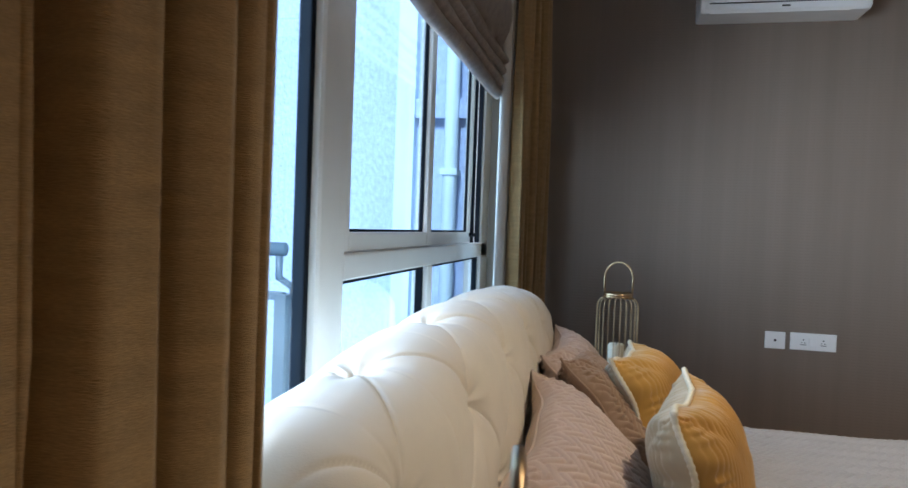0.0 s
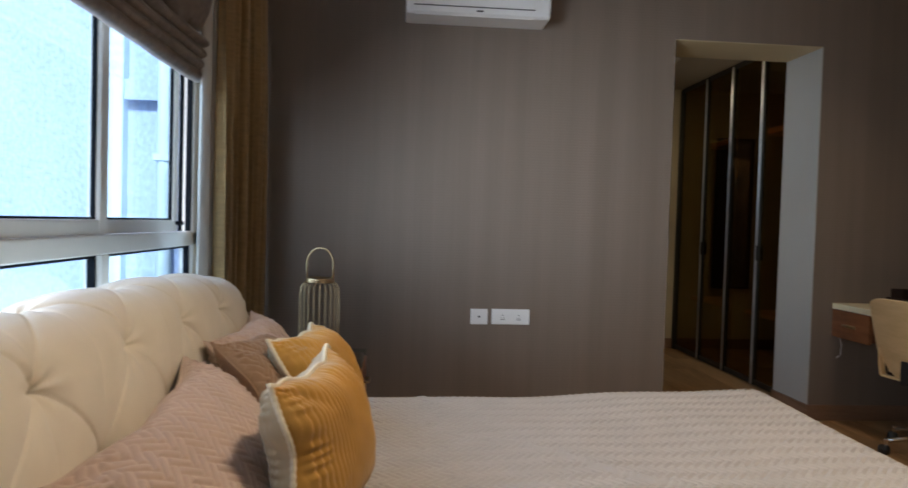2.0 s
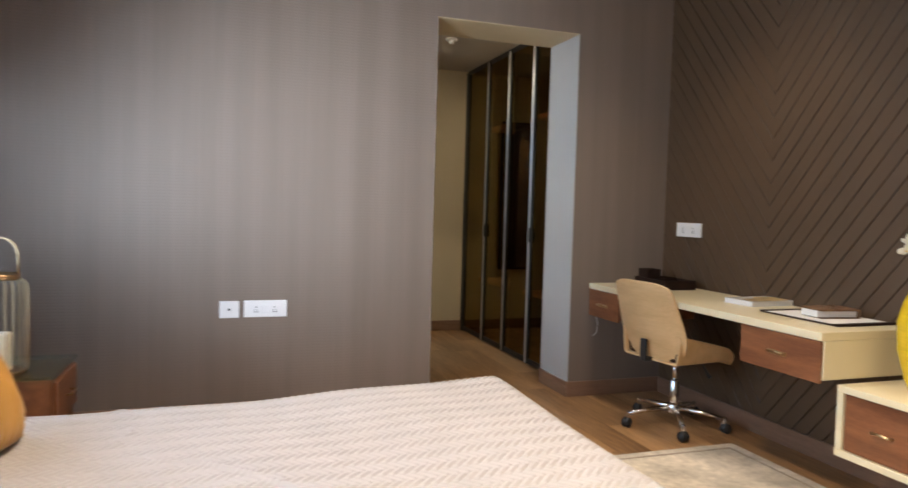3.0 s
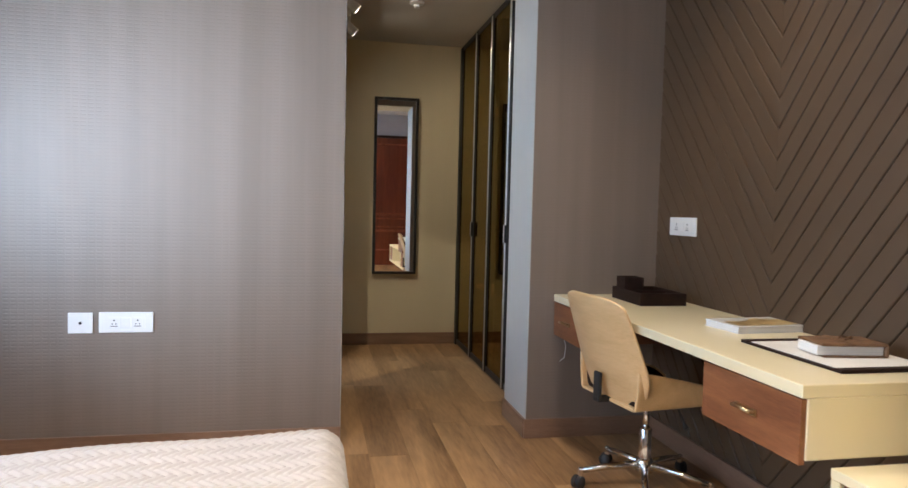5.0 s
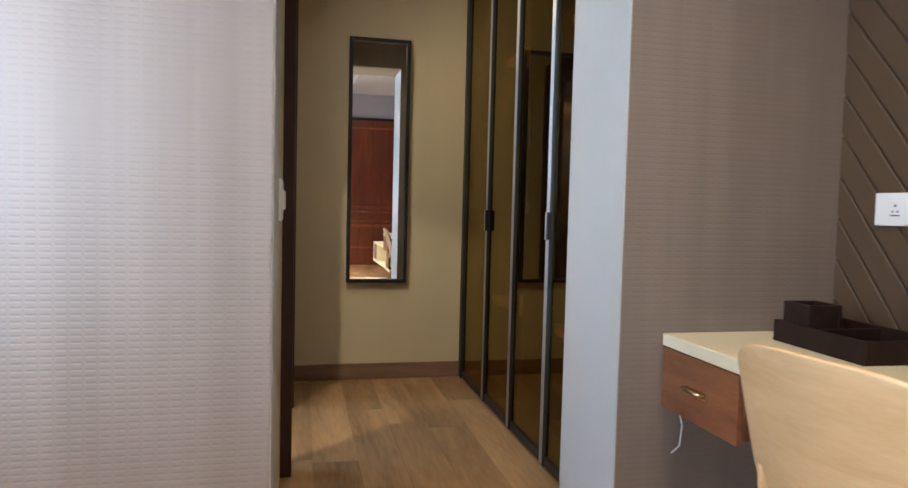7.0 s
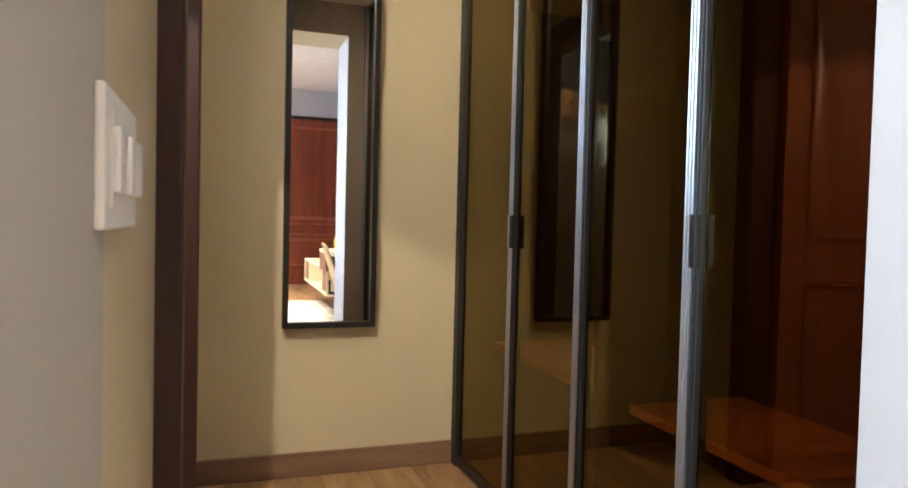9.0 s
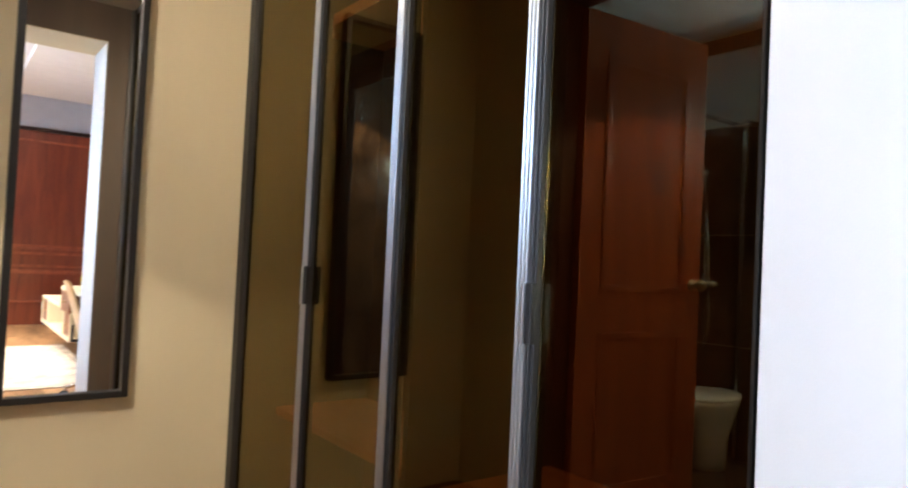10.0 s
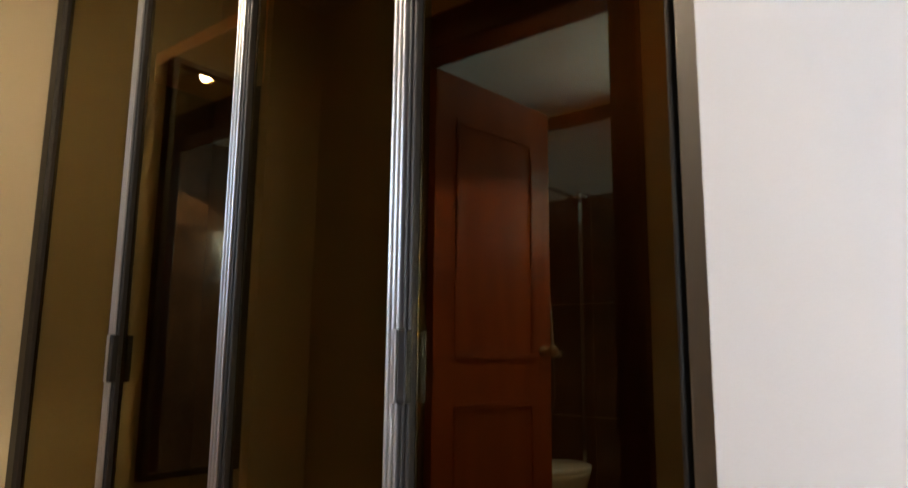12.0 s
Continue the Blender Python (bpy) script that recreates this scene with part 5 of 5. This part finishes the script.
# ---------------------------------------------------------------- desk chair
def desk_chair(m):
    """Swivel chair: bent-ply back and seat shells, dark leather inside, chrome five-star base. Local +x is forward."""
    t = thing("office_chair", "bent beech-ply swivel chair with leather inside", "chair", (0, 0, 0))
    n, k = 29, 41
    # back shell: a curved rounded panel
    def back(off, w, z0, z1, shrink=0.0):
        P = np.zeros((n, k, 3))
        for i, f in enumerate(np.linspace(0, 1, n)):
            z = z0 + shrink + (z1 - z0 - 2 * shrink) * f
            half = (w / 2 - shrink) * np.interp(f, [0, 0.05, 0.14, 0.26, 0.36, 0.5, 0.7, 0.92, 0.97, 1], [0.62, 0.76, 0.90, 0.98, 1.0, 0.98, 0.94, 0.89, 0.86, 0.79])
            for j, g in enumerate(np.linspace(-1, 1, k)):
                yy = half * g
                P[i, j] = (-0.215 - 0.135 * (f - 0.25) + 0.85 * yy * yy + off, yy, z - 0.022 * g ** 4 * f ** 3 + 0.012 * (1 - f) ** 3 * g * g)
        return P
    for nm, off, w, sh, mt, th, lab in (("back_shell", 0.0, 0.50, 0.0, BEECH, 0.012, ""), ("back_pad", 0.026, 0.49, 0.05, LEATHER, 0.014, "dark brown leather pad")):
        ob = part(nm, sheet(back(off, w, 0.395, 0.845, sh)), mt, t, lab, True)
        s = ob.modifiers.new("thickness", "SOLIDIFY")
        s.thickness, s.offset = th, 0
        ob.modifiers.new("round", "BEVEL").width = 0.003
    # seat shell with sides that sweep up
    def seat(off, shrink):
        P = np.zeros((n, k, 3))
        for i, f in enumerate(np.linspace(0, 1, n)):
            x = -0.20 + shrink + (0.44 - 2 * shrink) * f
            half = (0.198 - shrink) * (1 - 0.10 * max(0, (f - 0.75) / 0.25) ** 2)
            for j, g in enumerate(np.linspace(-1, 1, k)):
                q = max(0.0, (abs(g) - 0.62) / 0.38)
                yy = half * (abs(g) / 0.62 if q == 0 else 1 + 0.10 * math.sin(q * math.pi / 2))
                rise = (0.155 - 0.10 * f ** 1.2 - shrink) * q ** 1.25
                P[i, j] = (x, math.copysign(yy, g), 0.405 + off + rise + 0.012 * (abs(g) > 0.5) * 0 - 0.03 * max(0, (f - 0.8) / 0.2) ** 2)
        return P
    for nm, off, sh, mt, th, lab in (("seat_shell", 0.0, 0.0, BEECH, 0.012, ""), ("seat_pad", 0.017, 0.022, LEATHER, 0.018, "dark brown leather pad")):
        ob = part(nm, sheet(seat(off, sh)), mt, t, lab, True)
        s = ob.modifiers.new("thickness", "SOLIDIFY")
        s.thickness, s.offset = th, 0
        ob.modifiers.new("round", "BEVEL").width = 0.003
    bm = cuboid((-0.252, -0.023, 0.41), (-0.235, 0.023, 0.52), 0.006)
    cuboid((-0.252, -0.023, 0.395), (-0.05, 0.023, 0.415), 0.006, bm)
    part("bracket", bm, DARKPLASTIC, t, "black steel bracket")
    for dy in (-0.1, 0.1):
        part("bolt", lathe([(0.0, 0.0), (0.007, 0.0), (0.007, 0.003), (0.0, 0.004)], sides=14), ALU, t).matrix_basis = pose(-0.272, dy * 1.2, 0.74, 0, -90 - 16, 0)
    part("mechanism", cuboid((-0.08, -0.06, 0.385), (0.1, 0.06, 0.42), 0.008), DARKPLASTIC, t)
    part("lever", tube([(0.02, -0.05, 0.40), (0.03, -0.17, 0.39), (0.02, -0.22, 0.345), (0.02, -0.235, 0.33)], 0.008, taper=[0.6, 0.6, 1, 1.6]), DARKPLASTIC, t, smooth=True)
    part("gas_lift", lathe([(0.014, 0.24), (0.014, 0.39)], sides=18), CHROME, t, smooth=True)
    part("column", lathe([(0.024, 0.09), (0.026, 0.10), (0.026, 0.26), (0.022, 0.265)], sides=22), CHROME, t, smooth=True)
    part("hub", lathe([(0.036, 0.075), (0.04, 0.085), (0.036, 0.125), (0.028, 0.135)], sides=22), CHROME, t, smooth=True)
    for q in range(5):
        a = radians(20 + 72 * q)
        c, s_ = math.cos(a), math.sin(a)
        leg = part("base_leg", tube([(0.03 * c, 0.03 * s_, 0.105), (0.16 * c, 0.16 * s_, 0.095), (0.275 * c, 0.275 * s_, 0.078)], 0.014, 10, taper=[1.2, 1, 0.8]), CHROME, t, smooth=True)
        part("castor_stem", lathe([(0.008, 0.05), (0.012, 0.055), (0.012, 0.085), (0.008, 0.09)], (0.275 * c, 0.275 * s_, 0), 12), CHROME, leg)
        w = join([lathe([(0.0, -0.024), (0.02, -0.024), (0.0275, -0.018), (0.0275, -0.005), (0.018, -0.003), (0.018, 0.003), (0.0275, 0.005), (0.0275, 0.018), (0.02, 0.024), (0.0, 0.024)], sides=20)])
        w.transform(Matrix.Translation((0.285 * c, 0.285 * s_, 0.0285)) @ Matrix.Rotation(a + 0.7, 4, "Z") @ Matrix.Rotation(radians(90), 4, "X"))
        part("castor", w, DARKPLASTIC, leg, "black twin castor", True)
    t.matrix_basis = m


desk_chair(pose(3.71, 3.40, 0, 0, 0, 8))


# ---------------------------------------------------------------- vase with orchids, rug
vase = thing("vase", "tall ribbed yellow ceramic vase on the console", "vase", (3.83, 2.02, 0.54))
prof = []
for f in np.linspace(0, 1, 120):
    r = np.interp(f, [0, 0.12, 0.35, 0.58, 0.75, 0.9, 1.0], [0.062, 0.085, 0.112, 0.118, 0.10, 0.068, 0.052])
    prof.append((r + 0.0012 * math.sin(f * 190), 0.47 * f))
prof += [(0.046, 0.47), (0.044, 0.40), (0.0, 0.39)]
for _ in range(3):
    prof[1:118] = [((prof[i - 1][0] + 2 * prof[i][0] + prof[i + 1][0]) / 4 + 0.0006 * math.sin(i * 2.0), prof[i][1]) for i in range(1, 118)]
part("body", lathe(prof, (3.83, 2.02, 0.54), 40), YELLOW, vase, smooth=True)
flowers = thing("orchid_spray", "white and yellow artificial orchids in the vase", "flowers", (3.83, 2.02, 1.0))
rng = np.random.RandomState(4)
for s in range(6):
    a = rng.rand() * 6.28
    tip = Vector((3.83 + 0.13 * math.cos(a), 2.02 + 0.13 * math.sin(a), 1.10 + 0.12 * rng.rand()))
    part("stem", tube([(3.83, 2.02, 0.95), (3.83 + 0.04 * math.cos(a), 2.02 + 0.04 * math.sin(a), 1.06), tuple(tip)], 0.003, 6), STEM, flowers, smooth=True)
    for q in range(4):
        c = tip.lerp(Vector((3.83, 2.02, 1.02)), q * 0.24) + Vector(rng.uniform(-0.025, 0.025, 3))
        petals = bmesh.new()
        for p in range(5):
            net = np.zeros((7, 7, 3))
            for i, f in enumerate(np.linspace(0, 1, 7)):
                for j, g in enumerate(np.linspace(-1, 1, 7)):
                    net[i, j] = (0.036 * f, 0.017 * g * math.sin(math.pi * (0.12 + 0.82 * f)) ** 0.6, 0.012 * f * f + 0.006 * g * g)
            pm = sheet(net)
            pm.transform(Matrix.Translation(c) @ Euler((rng.rand() * 0.5 + 0.6, 0.4 * rng.randn(), a + 0.5)).to_matrix().to_4x4() @ Matrix.Rotation(p * 2 * math.pi / 5, 4, "Z"))
            petals.from_mesh(pm)
            bpy.data.meshes.remove(pm)
        bl = part("blossom", petals, PETAL, flowers, smooth=True)
        part("heart", lathe([(0.0, -0.006), (0.007, -0.004), (0.008, 0.003), (0.0, 0.008)], tuple(c), 10), PETALHEART, bl, "yellow centre", True)

rug = thing("rug", "pale grey and cream patterned woven rug", "rug", (2.4, 1.9, 0))
part("woven_field", cuboid((1.0, 0.55, 0.001), (3.81, 3.035, 0.012), 0.004), RUG, rug)
bm = bmesh.new()
for a, b in (((1.06, 2.965), (3.75, 2.98)), ((3.735, 0.61), (3.75, 2.965)), ((1.06, 0.61), (3.735, 0.625))):
    cuboid((*a, 0.012), (*b, 0.0135), 0.0, bm)
part("border_line", bm, mat("rug_border_yarn", (0.34, 0.30, 0.25), 0.95, var=0.2, scale=40), rug)

# ---------------------------------------------------------------- passage: mirror, wardrobe, lights
def wall_mirror():
    x0, x1, z0, z1, yf, yb = 2.792, 3.166, 0.613, 2.11, 6.545, YE
    t = thing("wall_mirror", "tall narrow mirror in a black box frame", "mirror", ((x0 + x1) / 2, YE, z0))
    w = 0.022
    for nm, a, b in (("frame_side", (x0, z0), (x0 + w, z1)), ("frame_side", (x1 - w, z0), (x1, z1)), ("frame_top", (x0 + w, z1 - w), (x1 - w, z1)), ("frame_bottom", (x0 + w, z0), (x1 - w, z0 + w))):
        part(nm, cuboid((a[0], yf, a[1]), (b[0], yb, b[1]), 0.002), BLACK, t)
    part("mirror_glass", cuboid((x0 + w, 6.565, z0 + w), (x1 - w, 6.572, z1 - w)), MIRROR, t)


wall_mirror()


def wardrobe():
    y0, y1, zt = JB + 0.004, YE - 0.002, 2.56
    t = thing("wardrobe", "wardrobe with tinted brown glass doors in aluminium frames", "wardrobe", (WX, (y0 + y1) / 2, 0))
    xb = XE + 0.015
    part("back", cuboid((xb - 0.02, y0, 0.0), (xb, y1, zt)), DARKWOOD, t)
    part("side", cuboid((WX + 0.04, y0, 0), (xb - 0.02, y0 + 0.02, zt)), DARKWOOD, t)
    part("side", cuboid((WX + 0.04, y1 - 0.02, 0), (xb - 0.02, y1, zt)), DARKWOOD, t)
    part("divider", cuboid((WX + 0.06, 5.50, 0.04), (xb - 0.02, 5.52, zt - 0.02)), DARKWOOD, t)
    part("plinth", cuboid((WX + 0.03, y0 + 0.02, 0), (xb - 0.02, y1 - 0.02, 0.04)), BLACK, t)
    part("top", cuboid((WX + 0.03, y0 + 0.02, zt - 0.02), (xb - 0.02, y1 - 0.02, zt)), DARKWOOD, t)
    for a, b in ((y0 + 0.02, 5.50), (5.52, y1 - 0.02)):
        part("shelf", cuboid((3.79, a, 1.995), (xb - 0.02, b, 2.04), 0.003), WARDROBE_IN, t, "warm wooden shelf")
        part("lower_shelf", cuboid((3.70, a, 0.50), (xb - 0.02, b, 0.53), 0.003), WARDROBE_IN, t)
    part("head_rail", cuboid((WX + 0.006, y0, zt), (WX + 0.05, y1, HP - 0.001), 0.002), BLACK, t)
    part("end_post", cuboid((WX - 0.006, y1 - 0.055, 0), (WX + 0.04, y1, zt), 0.004), ALU_DARK, t)
    part("end_post", cuboid((WX - 0.012, y0, 0), (WX + 0.04, 4.560, zt), 0.004), ANODISED, t)
    edges = [y1 - 0.055, 5.992, 5.508, 5.022, 4.562]
    for k in range(4):
        hi, lo = edges[k] - 0.002, edges[k + 1] + 0.002
        d = part("door", cuboid((WX + 0.008, lo + (0.033 if k < 3 else 0.012), 0.052), (WX + 0.013, hi - 0.022, zt - 0.012)), TINTED, t, "tinted brown glass door")
        for a, b, mt, ribs in ((hi - 0.022, hi, ALU_DARK, 2), (lo, lo + (0.033 if k < 3 else 0.012), ALU if k < 3 else ALU_DARK, 3 if k < 3 else 1)):
            # ribs with rounded fronts and narrow deep grooves between them
            w = (b - a) / ribs
            line = [(WX + 0.03, a)]
            for q in range(ribs):
                for f, dx in ((0.0, 0.016), (0.26, 0.016), (0.31, 0.004), (0.40, 0.001), (0.64, 0.0), (0.88, 0.001), (0.97, 0.004)):
                    line.append((WX - 0.004 + dx, a + (q + f) * w))
            line.append((WX + 0.03, b))
            bm = sheet(np.array([[(x, y, z) for x, y in line] for z in (0.01, zt - 0.004)]), wrap=True, caps=True)
            part("stile", bm, mt, d, "ribbed metal stile")
        part("bottom_rail", cuboid((WX, lo + 0.033, 0.01), (WX + 0.03, hi - 0.022, 0.052), 0.003), ALU_DARK, d)
        part("top_rail", cuboid((WX, lo + 0.033, zt - 0.03), (WX + 0.03, hi - 0.022, zt - 0.004), 0.003), ALU_DARK, d)
        if k in (0, 2):
            bm = cuboid((WX - 0.020, lo - 0.006, 0.967), (WX - 0.004, lo + 0.002, 1.082), 0.002)
            part("handle", bm, ALU, d, "slim metal handle", False)
            part("finger_pull", cuboid((WX - 0.018, lo - 0.026, 0.967), (WX - 0.002, lo - 0.008, 1.082), 0.003), BLACK, d, "black finger pull")


wardrobe()

track = thing("track_light", "white ceiling track with two spotlights", "track light", (2.525, 5.5, HP))
part("rail", cuboid((2.51, 5.0, HP - 0.022), (2.545, 6.05, HP - 0.001), 0.003), PLASTIC, track)
for eye, aim in SPOTS:
    e = Vector(eye)
    d = (Vector(aim) - e).normalized()
    q = d.to_track_quat("Z", "Y").to_matrix().to_4x4()
    part("stem", tube([(e.x, e.y, HP - 0.02), (e.x, e.y, e.z + 0.01)], 0.008), PLASTIC, track)
    me = lathe([(0.0, -0.055), (0.025, -0.055), (0.032, -0.045), (0.034, 0.05), (0.034, 0.06), (0.030, 0.06), (0.028, 0.045)], sides=24)
    me.transform(Matrix.Translation(e) @ q)
    s = part("spot_body", me, PLASTIC, track, smooth=True)
    me = lathe([(0.0, 0.048), (0.0275, 0.048), (0.0275, 0.050), (0.0, 0.051)], sides=24)
    me.transform(Matrix.Translation(e) @ q)
    part("lamp_face", me, LAMPFACE, s, "glowing warm lamp face")

det = thing("smoke_detector", "round white detector on the passage ceiling", "smoke detector", (2.97, 5.42, HP))
part("base", lathe([(0.05, 0.0), (0.05, -0.012), (0.04, -0.018), (0.0, -0.018)], (2.97, 5.42, HP)), PLASTIC, det, smooth=True)
part("sensor", lathe([(0.022, -0.018), (0.02, -0.04), (0.0, -0.042)], (2.97, 5.42, HP), 16), PLASTIC, det, smooth=True)

for lx, ly, e, cone in DOWNLIGHTS:
    z = H if not (TX0 < lx < TX1 and TY0 < ly < TY1) else H + 0.22
    t = thing("downlight", "round recessed ceiling downlight, lit", "downlight", (lx, ly, z), "bedroom downlights")
    part("trim_ring", lathe([(0.036, 0.0), (0.036, -0.006), (0.048, -0.004), (0.048, 0.0)], (lx, ly, z), 24), PLASTIC, t, smooth=True)
    part("lamp_face", lathe([(0.0, -0.002), (0.035, -0.002), (0.035, -0.001), (0.0, -0.001)], (lx, ly, z), 24), DOWNFACE, t)
# fitting for the added bathroom lamp
bd = thing("bathroom_fill_lamp", "round recessed bathroom lamp, added to light the open door", "downlight", (1.9, 4.80, BH))
part("trim_ring", lathe([(0.036, 0.0), (0.036, -0.006), (0.048, -0.004), (0.048, 0.0)], (1.9, 4.80, BH), 24), PLASTIC, bd, smooth=True)
part("lamp_face", lathe([(0.0, -0.002), (0.035, -0.002), (0.035, -0.001), (0.0, -0.001)], (1.9, 4.80, BH), 24), DOWNFACE, bd)
# led strips lying on the upper step of the tray
cove = thing("cove_light", "white led strip lighting the ceiling tray", "led strip", (2.05, 1.15, H + 0.19))
for a, b in (((TX0 + 0.17, TY0 + 0.2), (TX0 + 0.19, TY1 - 0.2)), ((TX1 - 0.19, TY0 + 0.2), (TX1 - 0.17, TY1 - 0.2)), ((TX0 + 0.2, TY0 + 0.17), (TX1 - 0.2, TY0 + 0.19)), ((TX0 + 0.2, TY1 - 0.19), (TX1 - 0.2, TY1 - 0.17))):
    part("strip", cuboid((*a, H + 0.19), (*b, H + 0.196)), COVE, cove)

# ---------------------------------------------------------------- red panelled door in the back wall
red = tagged(thing("door_3", "red polished panelled wooden door, closed", "door", (3.68, YB, 0)), kind="structure")
part("leaf", cuboid((3.10, YB, 0.005), (XA - 0.12, YB + 0.04, 2.62), 0.003), DEEPRED, red)
for z0, z1 in ((1.05, 2.50), (0.78, 0.98), (0.30, 0.72)):
    bm = bmesh.new()
    for a, b in (((3.2, z0), (4.52, z0 + 0.03)), ((3.2, z1 - 0.03), (4.52, z1)), ((3.2, z0 + 0.03), (3.23, z1 - 0.03)), ((4.49, z0 + 0.03), (4.52, z1 - 0.03))):
        cuboid((a[0], YB + 0.04, a[1]), (b[0], YB + 0.055, b[1]), 0.005, bm)
    part("panel_moulding", bm, REDWOOD, red)
for z in (0.30, 0.72, 1.02):
    part("rail_moulding", cuboid((3.10, YB + 0.04, z), (XA - 0.12, YB + 0.062, z + 0.025), 0.008), REDWOOD, red)
part("head_trim", cuboid((3.06, YB, 2.62), (XA - 0.10, YB + 0.06, 2.67), 0.004), DARKWOOD, red)
part("handle", tube([(3.17, YB + 0.04, 1.08), (3.17, YB + 0.09, 1.08), (3.30, YB + 0.09, 1.08)], 0.009), BRASS, red, smooth=True)


# ---------------------------------------------------------------- chevron boards of the desk wall
def clip(poly, axis, lim, keep_less):
    out = []
    for i, p in enumerate(poly):
        q = poly[i - 1]
        ip, iq = (p[axis] <= lim) == keep_less, (q[axis] <= lim) == keep_less
        if ip != iq:
            f = (lim - q[axis]) / (p[axis] - q[axis])
            out.append(tuple(q[k] + f * (p[k] - q[k]) for k in (0, 1)))
        if ip:
            out.append(p)
    return out


def slab(poly, x_back, x_front, bevel, mid):
    """A thin board on the wall with eased edges, from its outline in y and z."""
    n = len(poly)
    v = [(x_back, *p) for p in poly] + [(x_front + bevel * 0.6, *p) for p in poly]
    for py, pz in poly:
        v.append((x_front, py, pz + math.copysign(bevel * 1.6, mid(py) - pz)))
    f = [[i, (i + 1) % n, n + (i + 1) % n, n + i] for i in range(n)] + [[n + i, n + (i + 1) % n, 2 * n + (i + 1) % n, 2 * n + i] for i in range(n)] + [list(range(2 * n, 3 * n))]
    me = bpy.data.meshes.new("board")
    me.from_pydata(v, [], f)
    me.update()
    return me


SLOPE, PITCH, APEX = 1.24, 0.122, 3.155
COLS = ((APEX, YW - 0.0, 1), (1.30, APEX, -1), (YA, 1.30, 1))
for y0, y1, sgn in COLS:
    w = y1 - y0
    k0 = int((0.0 - SLOPE * w) / PITCH) - 1
    for k in range(k0, int(H / PITCH) + 1):
        zb = 0.055 + k * PITCH
        g = 0.004
        if sgn > 0:
            poly = [(y0 + 0.0004, zb + g), (y1 - 0.0004, zb + SLOPE * w + g), (y1 - 0.0004, zb + SLOPE * w + PITCH - g), (y0 + 0.0004, zb + PITCH - g)]
        else:
            poly = [(y0 + 0.0004, zb + SLOPE * w + g), (y1 - 0.0004, zb + g), (y1 - 0.0004, zb + PITCH - g), (y0 + 0.0004, zb + SLOPE * w + PITCH - g)]
        poly = clip(clip(poly, 1, SK, False), 1, H - 0.002, True)
        if len(poly) < 3 or max(p[1] for p in poly) - min(p[1] for p in poly) < 0.03:
            continue
        if sum(poly[i - 1][0] * poly[i][1] - poly[i][0] * poly[i - 1][1] for i in range(len(poly))) > 0:
            poly = poly[::-1]
        ob = put("board", slab(poly, XE, XE - 0.009, 0.004, lambda q: zb + PITCH / 2 + SLOPE * ((q - y0) if sgn > 0 else (y1 - q))), CHEVRON)
        ob.parent = wall_east

# ---------------------------------------------------------------- oak floorboards
rf = random.Random(5)
plank_mesh = {}
PW = 0.19
xs = np.arange(XW, XA, PW)
for i, x in enumerate(xs):
    y = YB - 1.3 * rf.random()
    while y < YE:
        L = 1.285
        a, b = max(y, YB), min(y + L, YE)
        x1 = min(x + PW, XA)
        if b - a > 0.03 and x1 - x > 0.01:
            key = (round(b - a, 3), round(x1 - x, 3))
            if key not in plank_mesh:
                bmp = cuboid((0.0002, 0.0002, -0.012), (x1 - x - 0.0002, b - a - 0.0002, 0.0), 0.0007, seg=1)
                me = bpy.data.meshes.new("plank")
                bmp.to_mesh(me)
                bmp.free()
                me.materials.append(OAK)
                plank_mesh[key] = me
            inside = (b < JB + 0.01 or x > OL - 0.3 or a < YW) and (x < XE + 0.1 or a < YA)
            if inside:
                ob = new("plank", plank_mesh[key])
                ob.location = (x, a, 0)
                ob.parent = floor
        y += L
